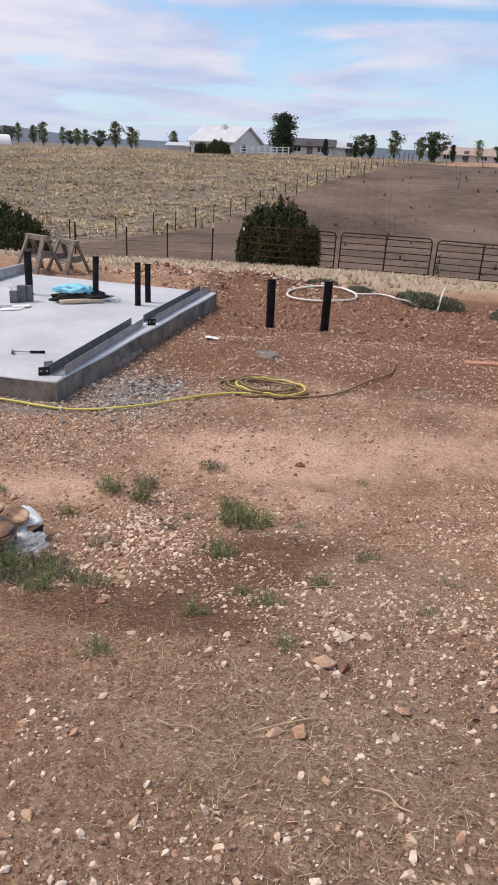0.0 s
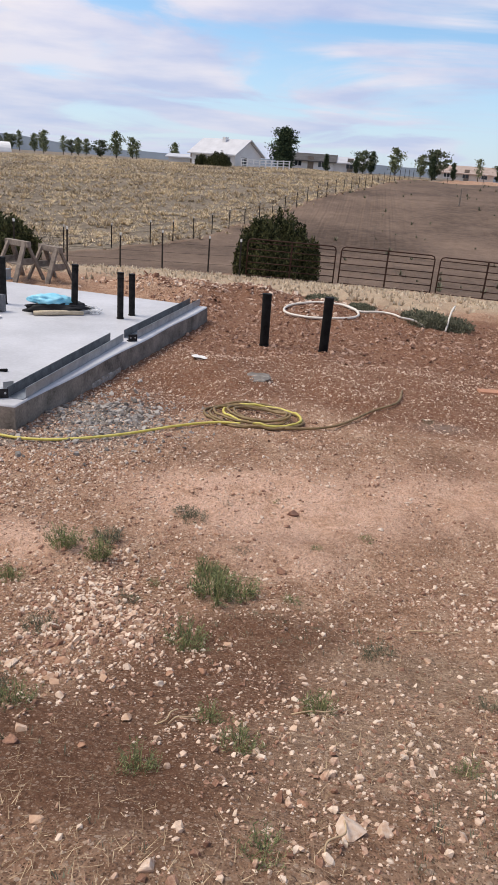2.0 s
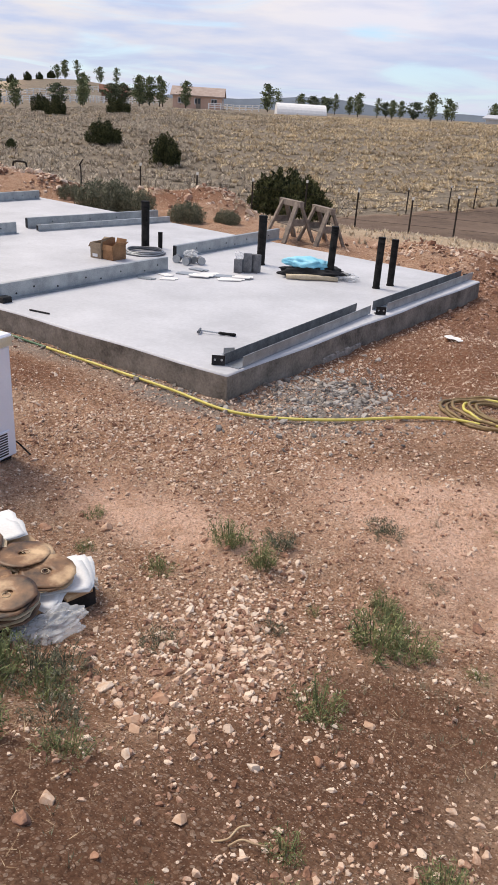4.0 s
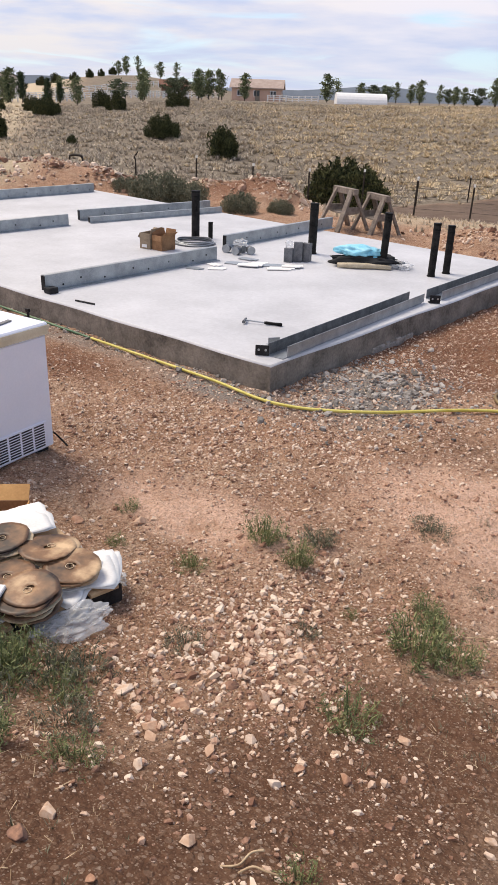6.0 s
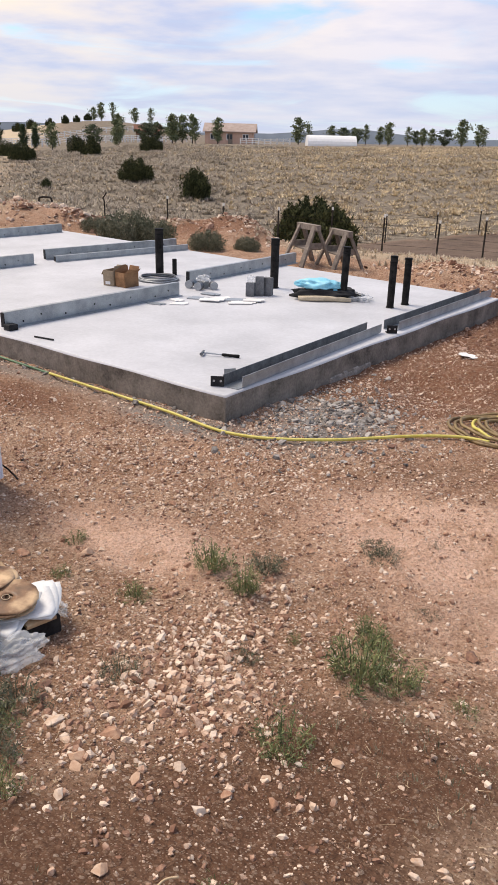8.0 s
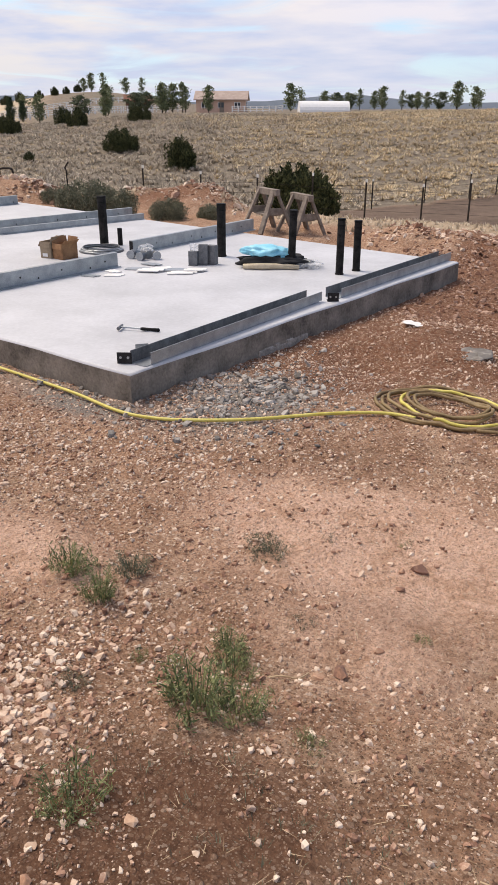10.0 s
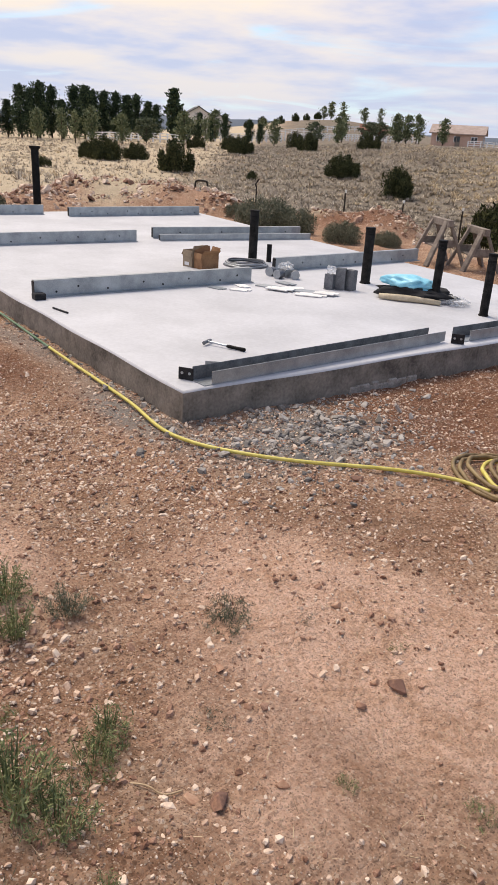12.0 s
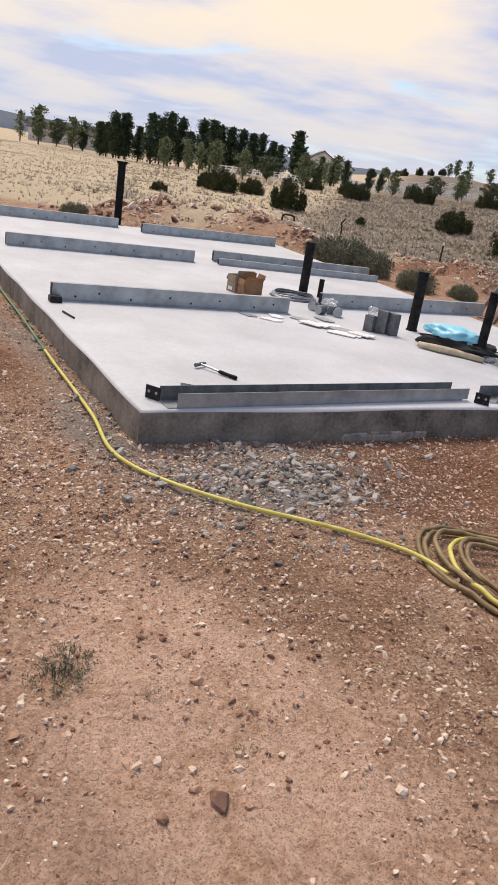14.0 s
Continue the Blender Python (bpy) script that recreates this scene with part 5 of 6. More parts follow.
def again(ob, xy, s=1.0, turn=0.0):
    return copy_thing(ob, pose(xy[0], xy[1], ground_z(*xy) - 0.03, 0, 0, turn) @ Matrix.Diagonal((s / ob.scale[0], s / ob.scale[1], s / ob.scale[2], 1)))


for k, (st, off, r, s) in enumerate(((6, 13.6, 95, 0.95), (6, 9.0, 100, 0.95), (12, 8.5, 75, 1.0), (12, 9.6, 78, 0.7), (12, 6.3, 78, 0.75), (12, 3.5, 66, 1.1), (12, -0.4, 105, 0.85),
                                    (12, -4.9, 110, 1.0), (12, -10.1, 100, 0.9), (0, 4.4, 114, 0.75), (0, 3.2, 112, 1.05), (12, -2.0, 60, 0.35), (6, 16.9, 110, 0.8), (0, 17.0, 31.5, 0.75), (12, 12.8, 60, 0.4))):
    again(j1 if k % 2 else j2, out(st, off, r), s * 1.15, 50 * k)
sg = put(bush("sage_bush", "grey green sagebrush beside the slab", 0.85, 1.6, 9000, 0.05, M_SAGE, 7, plumes=70, group="sagebrush"), (-10.9, 14.85), scale=0.8)
for k, (x, y, s) in enumerate(((-10.3, 15.1, 0.6), (-8.9, 15.0, 0.5), (-8.3, 15.6, 0.35), (-12.2, 15.2, 0.4), (-14.6, 10.6, 0.4))):
    again(sg, (x, y), s, 40 * k)

low = put(bush("sage_bush", "low grey green sagebrush on the dirt bank", 0.42, 1.5, 7000, 0.05, M_SAGE, 8, plumes=80, group="sagebrush"), (1.15, 13.65), scale=0.58)
for k, (x, y, s) in enumerate(((1.55, 13.8, 0.58), (0.1, 14.1, 0.34), (-0.6, 14.7, 0.45), (2.7, 13.2, 0.5))):
    again(low, (x, y), s, 40 * k)
pine = put(tree("pine_tree", "tall dark green pine in a windbreak row", 7.3, 2.8, 5000, 0.24, M_PINE, 11, 0.06, "column", 16, "windbreak pines"), out(12, 15.7, 135))
pine2 = put(tree("pine_tree", "tall dark green pine in a windbreak row", 8.2, 3.2, 5000, 0.24, M_PINE, 12, 0.06, "column", 17, "windbreak pines"), out(12, 12.7, 132))
pine3 = put(tree("pine_tree", "narrow dark green pine in a windbreak row", 7.6, 2.4, 1800, 0.45, M_PINE, 13, 0.05, "column", 14, "windbreak pines"), out(12, 3.6, 128))
rr = random.Random(5)
for k, (off, r, s) in enumerate(((16.2, 140, 0.72), (15.3, 133, 0.8), (13.6, 138, 0.72), (12.7, 130, 0.85), (12.1, 137, 0.95), (10.7, 138, 0.88), (10.0, 131, 0.82), (9.2, 136, 0.95), (8.5, 132, 0.98), (7.9, 138, 0.85), (7.2, 134, 0.9),
                                 (6.4, 136, 0.88), (5.6, 131, 0.86), (5.0, 137, 0.82), (4.2, 133, 0.75), (3.6, 136, 0.62), (1.6, 134, 0.5), (0.6, 137, 0.55), (-0.2, 132, 0.45), (-1.2, 136, 0.5), (-2.9, 140, 0.48), (-3.7, 138, 0.4), (15.8, 138, 0.7), (17.4, 150, 0.55), (14.9, 136, 0.75))):
    again((pine, pine2)[k % 2], out(12, off + 1.2, r), s * 1.05 * rr.uniform(0.92, 1.06), 60 * k)
pop = put(tree("poplar_tree", "young light green deciduous tree in the distance", 4.6, 2.9, 1300, 0.24, M_LEAF, 21, 0.10, "oval", 9, "young trees"), out(12, 9.3, 112))
elm = put(tree("elm_tree", "leafy green deciduous tree in the distance", 4.6, 3.9, 1700, 0.28, M_LEAFD, 22, 0.10, "oval", 10, "far trees"), out(0, -12.0, 140))
thin = put(tree("poplar_tree", "thin sparse young tree in the distance", 4.4, 2.1, 600, 0.22, M_LEAF, 23, 0.14, "oval", 8, "young trees"), out(12, 11.3, 115))
for k, (st, off, r, s) in enumerate(((12, 12.9, 118, .9), (12, 10.4, 112, .95), (12, 7.2, 110, .85), (12, 5.5, 116, .95), (12, 2.9, 110, 1.0), (12, 1.4, 118, .85), (12, -3.5, 125, .85), (12, -6.4, 128, .95), (12, -8.0, 132, .9), (12, -13.6, 150, 1.05), (12, -15.2, 150, 1.0), (12, -12.2, 155, 1.0), (12, 17.6, 150, 1.2), (12, 18.6, 150, 1.2), (12, 16.6, 150, 1.1),
                                    (6, 17.9, 150, 1.0), (6, 15.9, 140, 1.1), (6, 12.6, 150, .95), (6, 7.0, 150, 1.1), (6, 5.2, 150, 1.0), (6, 3.3, 150, 1.1), (6, 1.9, 152, 1.2), (6, 2.6, 155, 1.1), (6, 4.4, 155, 1.0), (6, -5.6, 160, 1.1), (6, -6.3, 165, .9), (6, -7.9, 170, .8), (6, -8.8, 165, .9), (6, -9.5, 170, .7), (6, -10.3, 170, .9), (6, -11.3, 175, .8), (6, -13.8, 175, .8), (6, -14.8, 175, .75), (6, -16.9, 165, .8), (6, -18.0, 165, .9),
                                    (0, 17.5, 165, .8), (0, 15.3, 150, .85), (0, 14.0, 150, .75), (0, 13.0, 160, .7), (0, 11.5, 150, .85), (0, 10.4, 145, .95), (0, 9.0, 150, .7), (0, 6.3, 150, .55), (0, -7.0, 135, 1.0), (0, -9.2, 145, 1.0), (0, -14.9, 160, .95), (0, -11.0, 140, .8), (0, -16.2, 170, .9), (6, -21, 170, .8), (6, -23.5, 165, .7), (12, 19.3, 150, 1.2), (12, 20.4, 155, 1.3), (12, 21.6, 150, 1.4), (12, 22.8, 150, 1.2))):
    again((pop, thin, pop, elm)[k % 4], out(st, off, r), s * (0.8 if k % 4 == 3 else 1.0), 70 * k)
for k, (off, r, s) in enumerate(((8.2, 285, 1.0), (7.4, 283, 1.1), (5.9, 285, 0.9), (4.8, 287, 1.1), (8.7, 288, 0.8))):
    again(thin if k % 2 else pop, out(6, off, r), s * 1.25, 33 * k)
big = put(tree("pine_tree", "large rounded dark green pine beside the white house", 7.6, 5.2, 6500, 0.30, M_PINE, 31, 0.03, "column", 20), out(0, -1.4, 128), scale=0.85, sink=0.5)
for k, (off, r, s) in enumerate(((-4.4, 125, 0.36), (-6.5, 126, 0.33), (-1.3, 135, 0.45), (-7.6, 135, 0.45), (-11.8, 132, 0.5), (-13.2, 140, 0.35))):
    again(pine2 if k % 2 else pine, out(0, off, r), s, 77 * k)
for k, (off, r, s) in enumerate(((-2.6, 250, 1.4), (-4.9, 262, 1.2), (-5.7, 262, 1.0), (-3.9, 255, 1.2), (-1.7, 240, 1.2), (-6.5, 268, 1.1), (0.6, 200, 1.1), (2.2, 180, 1.2))):
    again(j1, out(12, off, r), s, 21 * k)

# ---- houses ----


def window_part(ob, x, y, z, w, h, axis_x=True):
    lo, hi = ((x - w / 2, y - 0.06, z), (x + w / 2, y + 0.06, z + h)) if axis_x else ((x - 0.06, y - w / 2, z), (x + 0.06, y + w / 2, z + h))
    win = part("window", boxed(lo, hi), M_WALLW, ob, "white framed window")
    g = 0.12
    for k in range(2):
        if axis_x:
            a, b = x - w / 2 + g + k * (w / 2 - g / 2), x - w / 2 + k * (w / 2) + w / 2 - g / 2
            part("pane", boxed((a, y - 0.08, z + g), (b, y + 0.08, z + h - g)), M_GLASS, win)
        else:
            a, b = y - w / 2 + g + k * (w / 2 - g / 2), y - w / 2 + k * (w / 2) + w / 2 - g / 2
            part("pane", boxed((x - 0.08, a, z + g), (x + 0.08, b, z + h - g)), M_GLASS, win)


def gable_house(name, label, xy, turn, L, D, He, Hr, wall, roof, over=0.5, windows=3, chimney=True, z=None, porch=False):
    """A house with its ridge along x, its gable ends at +-x."""
    ob = thing(name, label, "house", pose(xy[0], xy[1], (ground_z(*xy) if z is None else z) - 0.2, 0, 0, turn))
    bm = bmesh.new()
    pr = [(-D / 2, 0), (D / 2, 0), (D / 2, He), (0, Hr), (-D / 2, He)]
    a = [bm.verts.new((-L / 2, y, zz)) for y, zz in pr]
    b = [bm.verts.new((L / 2, y, zz)) for y, zz in pr]
    bm.faces.new(a[::-1])
    bm.faces.new(b)
    for i in range(5):
        bm.faces.new((a[i], a[(i + 1) % 5], b[(i + 1) % 5], b[i]))
    part("wall", bm, wall, ob)
    sl = (Hr - He) / (D / 2)
    for s in (-1, 1):
        bm = bmesh.new()
        y0, z0, y1, z1 = 0, Hr + 0.05, s * (D / 2 + over), He - sl * over + 0.05
        vs = [bm.verts.new(p) for p in ((-L / 2 - over, y0, z0), (L / 2 + over, y0, z0), (L / 2 + over, y1, z1), (-L / 2 - over, y1, z1))]
        f = bm.faces.new(vs)
        e = bmesh.ops.extrude_face_region(bm, geom=[f])
        bmesh.ops.translate(bm, vec=(0, 0, 0.18), verts=[v for v in e["geom"] if isinstance(v, bmesh.types.BMVert)])
        bmesh.ops.recalc_face_normals(bm, faces=bm.faces)
        part("roof", bm, roof, ob)
    for k in range(windows):
        window_part(ob, -L / 2 + L * (k + 0.5) / windows, -D / 2, He * 0.38, 1.3, 1.2)
    window_part(ob, L / 2, -D * 0.18, He * 0.38, 1.5, 1.3, False)
    part("door", boxed((L * 0.02 - 0.5, -D / 2 - 0.07, 0.2), (L * 0.02 + 0.5, -D / 2 - 0.01, 2.3)), M_OLDW, ob)
    if chimney:
        part("chimney", boxed((-L * 0.02, -0.9, Hr - 1.2), (L * 0.05, -0.2, Hr + 0.45)), wall, ob)
    return ob


gable_house("farmhouse", "white gabled house with a pale metal roof on the rise", out(0, 2.7, 122), -28, 8.2, 6.3, 2.5, 4.4, M_WALLW, M_ROOFG, z=ground_z(*out(0, 2.7, 122)) - 0.6)
gable_house("ranch_house", "pink stucco ranch house with a brown roof", out(6, -0.8, 178), 30, 10.5, 7.0, 2.7, 4.2, M_WALLP, M_ROOFB, chimney=False)
gable_house("stucco_house", "large pale stucco house with a dark roof", out(12, 2.0, 200), 150, 9.5, 7, 3.6, 5.6, M_WALLT, M_ROOFD, windows=4, z=ground_z(*out(12, 2.0, 200)) + 0.6)
gable_house("stucco_house", "pale stucco garage wing with a dark roof", out(12, 0.6, 201), 150, 5, 6, 2.6, 4.2, M_WALLT, M_ROOFD, windows=2, chimney=False, z=ground_z(*out(12, 0.6, 201)) + 0.5)
gable_house("barn", "small red wooden barn with an open front", out(6, 5.0, 190), 40, 5.5, 4.2, 2.2, 3.2, M_RED, M_RED, windows=0, chimney=False, z=ground_z(*out(6, 5.0, 190)) + 0.1)
gable_house("stucco_house", "pale house with a dark roof far among trees", out(12, 17.2, 165), 60, 10, 8, 2.8, 4.4, M_WALLT, M_ROOFD, windows=3, chimney=False)
gable_house("stucco_house", "pale house with a dark roof on the far slope", out(12, 20.6, 175), 70, 10, 8, 2.8, 4.4, M_WALLT, M_ROOFD, windows=3, chimney=False)
gable_house("ranch_house", "low tan house with a brown roof behind trees", out(0, -14.0, 170), -4, 11, 7, 1.5, 2.8, M_WALLT, M_ROOFB, windows=3, chimney=False)
gable_house("farm_shed", "low white shed with a grey roof beside pines", out(0, -5.9, 140), 10, 6, 4, 1.5, 2.3, M_WALLW, M_ROOFG, windows=1, chimney=False)
gable_house("farm_shed", "low white shed with a dark roof behind a pine", out(0, -3.3, 140), 0, 8, 5, 1.6, 2.6, M_WALLW, M_ROOFD, windows=2, chimney=False)
gable_house("farm_shed", "long low white outbuilding in the distance", out(0, 4.9, 135), 0, 8, 4, 0.9, 1.3, M_WALLW, M_ROOFG, windows=0, chimney=False)
hoop = thing("hoop_house", "long white plastic hoop greenhouse", "greenhouse", pose(*out(6, -7.9, 140), ground_z(*out(6, -7.9, 140)) - 0.2, 0, 0, 35))
bm = bmesh.new()
prev = None
for i in range(13):
    an = math.pi * i / 12
    cur = [bm.verts.new((sx * 4.2, 2.2 * math.cos(an), 1.9 * math.sin(an))) for sx in (-1, 1)]
    if prev:
        bm.faces.new((prev[0], prev[1], cur[1], cur[0]))
    prev = cur
for sx in (0, 1):
    bm.verts.ensure_lookup_table()
    bm.faces.new([bm.verts[2 * i + sx] for i in range(13)])
part("cover", bm, M_FENCEW, hoop)
rail_fence(out(12, 1.8, 140), out(12, -4.0, 150), 16)
rail_fence(out(12, -5.0, 175), out(12, -13.5, 185), 22)
rail_fence(out(12, -2.0, 200), out(12, -9.5, 230), 18)
rail_fence(out(6, 16.5, 165), out(6, 4.0, 170), 28)
rail_fence(out(6, -1.5, 172), out(6, -5.0, 165), 8)
rail_fence(out(0, 1.6, 116), out(0, -1.8, 118), 8)
rail_fence(out(12, 9.5, 126), out(12, 2.5, 122), 14)

# bent pipe ends behind the slab
wand = thing("bent_pipe", "thin bent standpipe behind the slab", "pipe", pose(-12.9, 16.3, ground_z(-12.9, 16.3)))
part("pipe_bar", tube(curve_points([(0, 0, -0.1), (0.0, 0, 0.45), (-0.04, 0, 0.52), (0.03, 0, 0.60), (0.08, 0, 0.66)], 5), 0.016, 6), M_TPOST, wand, shade=True)
arch = thing("bent_pipe", "bent steel pipe arch sticking out of a dirt mound", "pipe", pose(-14.5, 15.9, ground_z(-14.5, 15.9), 0, 0, 30))
part("pipe_bar", tube(curve_points([(-0.17, 0, -0.1), (-0.16, 0, 0.28), (-0.11, 0, 0.36), (0.11, 0, 0.36), (0.16, 0, 0.30), (0.17, 0, 0.16)], 5), 0.025, 6), M_TPOST, arch, shade=True)

# ---- weeds, straw and grass ----


def weed(name, label, h, w, n, mat, seed, group="weeds"):
    rng = np.random.default_rng(seed)
    ob = thing(name, label, "weed", group=group)
    stems = 44
    V, F = [], []
    b = 0
    for k in range(stems):
        a, q = rng.uniform(0, 2 * np.pi), np.sqrt(rng.uniform(0, 1))
        p0 = np.array([0.25 * w * q * np.cos(a), 0.25 * w * q * np.sin(a), -0.01])
        tip = np.array([0.55 * w * q * np.cos(a), 0.55 * w * q * np.sin(a), h * rng.uniform(0.35, 1.05) * (1.1 - 0.45 * q)])
        mid = (p0 + tip) / 2 + np.array([0, 0, 0.1 * h])
        s = np.array([-np.sin(a), np.cos(a), 0]) * 0.0022
        V += [p0 - s, p0 + s, mid - s, mid + s, tip]
        F += [(b, b + 1, b + 3, b + 2), (b + 2, b + 3, b + 4, b + 4)]
        b += 5
        m = n // stems
        u = rng.uniform(0.1, 1.0, size=(m, 1))
        c = p0 + (tip - p0) * u + rng.normal(size=(m, 3)) * 0.012
        v, f = leaves(c, 0.019, rng, up=0.6, aspect=4.5)
        V += list(v)
        F += [tuple(x + b for x in q4) for q4 in f.tolist()]
        b += len(v)
    F = [tuple(dict.fromkeys(q)) for q in F]
    me = raw("foliage", V, F)
    part("foliage", me, mat, ob)
    return ob


WEEDS = [(-1.64, 5.14, 1.0), (-1.40, 5.30, 0.8), (-1.38, 5.06, 0.9), (-1.79, 4.70, 0.75), (-0.93, 5.78, 0.8), (-0.57, 4.69, 1.35), (-0.60, 4.12, 1.0), (-1.03, 4.53, 0.55), (-0.96, 4.84, 0.4), (-2.45, 4.95, 0.6),
         (-1.56, 3.60, 1.1), (-1.66, 3.46, 1.2), (-1.80, 3.52, 1.1), (-1.34, 4.11, 0.8), (-2.22, 4.62, 0.55), (-0.44, 4.76, 1.0), (-1.30, 3.44, 0.9), (-1.36, 3.17, 1.0), (0.27, 5.80, 0.45), (0.32, 4.19, 0.7), (0.06, 3.48, 0.7),
         (-0.20, 3.12, 0.7), (0.86, 8.45, 0.5), (-0.50, 2.92, 0.7), (-0.60, 4.96, 0.9), (-0.54, 5.39, 0.5), (-0.69, 5.07, 0.8), (-0.40, 6.23, 0.4), (-0.74, 6.05, 0.35), (0.55, 3.10, 0.5), (0.9, 2.4, 0.45), (-1.9, 3.3, 1.2), (-2.05, 3.1, 1.2), (-1.1, 3.3, 0.8),
         (-1.50, 3.72, 0.9), (-1.70, 3.60, 1.1), (-1.45, 3.56, 0.9), (-1.60, 3.30, 1.1), (-1.88, 3.40, 1.0), (-0.15, 4.75, 0.5), (-1.02, 5.85, 0.7), (-0.05, 5.55, 0.4), (-0.05, 2.55, 0.6), (0.75, 3.7, 0.6), (-0.35, 3.35, 0.6), (-0.75, 2.35, 0.6)]
w0 = [weed("weed_clump", "sparse grey green weed clump growing in stony dirt", 0.20, 0.30, 1150, M_WEED, 40), weed("weed_clump", "sparse grey green weed clump growing in stony dirt", 0.16, 0.34, 1150, M_SAGE, 41),
      weed("weed_clump", "sparse grey green weed clump growing in stony dirt", 0.24, 0.26, 1150, M_WEED, 42)]
for k, (x, y, s) in enumerate(WEEDS):
    s *= 0.85
    if k < 3:
        w0[k].matrix_basis = pose(x, y, ground_z(x, y), 0, 0, 30 * k) @ Matrix.Diagonal((s, s, s, 1))
    else:
        again(w0[k % 3], (x, y), s, 50 * k)

rng = np.random.default_rng(77)
n = 34000
sx, sy = rng.uniform(-3.0, 2.6, n), 0.9 + rng.gamma(2.0, 1.15, n)
keep = ~inside_slab(sx, sy, 0.1) & (sy < 9)
cl = ripple(sx, sy, 1.6, 9.0) + rng.normal(size=n) * 0.35
keep &= cl + 0.9 * zones(sx, sy)["straw"] - 0.8 * zones(sx, sy)["moist"] > 0.35
sx, sy = sx[keep], sy[keep]
n = len(sx)
sz = terrain(sx, sy) + 0.004
an = rng.uniform(0, 2 * np.pi, n)
L = rng.uniform(0.02, 0.075, n)
dirs = np.stack([np.cos(an), np.sin(an), rng.uniform(-0.05, 0.55, n)], -1)
c0 = np.stack([sx, sy, sz], -1)
c1 = c0 + dirs * L[:, None]
sd = np.stack([-np.sin(an), np.cos(an), np.zeros(n)], -1) * rng.uniform(0.0006, 0.0014, n)[:, None]
v = np.stack([c0 - sd, c0 + sd, c1], 1).reshape(-1, 3)
tagged(part("dry_straw", numpy_mesh("dry_straw", v, np.arange(3 * n).reshape(-1, 3)), M_STRAW), "bleached dry grass stalks scattered over the stony dirt", "dry grass", kind="stuff")


def tussocks(name, label, x, y, size, mat, blades, rng, spread=0.55, zs=1.0, wide=0.16):
    n = len(x)
    z = terrain(x, y)
    base = np.stack([x, y, z - 0.02], -1)
    vs = []
    for k in range(blades):
        a = rng.uniform(0, 2 * np.pi, n)
        q = rng.uniform(0.1, 1, n)
        foot = base + np.stack([np.cos(a), np.sin(a), np.zeros(n)], -1) * (0.22 * size * q)[:, None]
        tip = base + np.stack([np.cos(a) * spread * q, np.sin(a) * spread * q, zs * (1.15 - 0.5 * q) * rng.uniform(0.6, 1.1, n)], -1) * size[:, None]
        s = np.stack([-np.sin(a), np.cos(a), np.zeros(n)], -1) * (wide * size)[:, None]
        vs.append(np.stack([foot - s, foot + s, tip], 1))
    v = np.stack(vs, 1).reshape(-1, 3)
    return tagged(part(name, numpy_mesh(name, v, np.arange(len(v)).reshape(-1, 3)), mat), label, "grass", kind="stuff")


rng = np.random.default_rng(80)
n = 15000
tx, ty = rng.uniform(-2.8, 2.6, n), 0.9 + rng.gamma(2.0, 0.9, n)
keep = (ripple(tx, ty, 1.9, 11.0) + rng.normal(size=n) * 0.3 > 0.25) & (ty < 5.2) & ~((tx < -1.5) & (ty > 3.2))
tussocks("straw_tufts", "low dry straw tufts growing between the stones", tx[keep], ty[keep], rng.uniform(0.012, 0.036, keep.sum()), M_STRAW, 9, rng, 1.3, 0.8, 0.09)
n = 5200
tx, ty = rng.uniform(-1.6, 1.3, n), rng.uniform(1.05, 4.9, n)
keep = (ripple(tx, ty, 1.5, 14.0) + rng.normal(size=n) * 0.22 > 0.52) & ~((tx < -1.0) & (ty < 2.8))
tussocks("green_wisps", "thin grey green grass wisps among the stones", tx[keep], ty[keep], rng.uniform(0.02, 0.055, keep.sum()), M_SAGE, 10, rng, 1.1, 0.9, 0.05)
rt = random.Random(61)
for x, y, L, turn in ((0.0, 2.02, 0.22, 25), (0.13, 2.62, 0.15, 70), (-0.33, 1.95, 0.16, -15), (0.05, 3.45, 0.20, 20), (0.62, 4.55, 0.28, 10), (-0.50, 3.32, 0.12, 55), (-0.44, 3.30, 0.10, 30), (0.32, 1.72, 0.13, -30), (-0.42, 5.08, 0.17, 40)):
    twig = thing("twig", "thin bent bleached twig lying on the dirt", "twig", pose(x, y, ground_z(x, y) + 0.008, 0, 0, turn), "dry twigs")
    k1, k2 = rt.uniform(-0.2, 0.2), rt.uniform(-0.2, 0.2)
    part("stick", tube(curve_points([(-L / 2, 0, 0), (-L * 0.15, L * k1, 0.008), (L * 0.2, L * k2, 0.006), (L / 2, L * 0.05, 0.0)], 5), 0.0032, 5), M_STRAW, twig, shade=True)
rng = np.random.default_rng(78)
n = 38000
rad, ang = np.sqrt(rng.uniform(32 ** 2, 125 ** 2, n)), rng.uniform(-14, 66, n)
tx, ty = 0.2 - rad * np.sin(np.radians(ang)), 2.2 + rad * np.cos(np.radians(ang))
zz = zones(tx, ty)
keep = rng.uniform(0, 1, n) < zz["grass"] * (0.55 + 0.45 * (ripple(tx, ty, 0.25, 3.0) > -0.25))
pallid = rng.uniform(0, 1, n) < np.clip(smooth(22, 42, ang + 5 * ripple(tx, ty, 0.12, 2.0)) + 0.7 * (1 - smooth(38, 52, rad)), 0.06, 0.92)
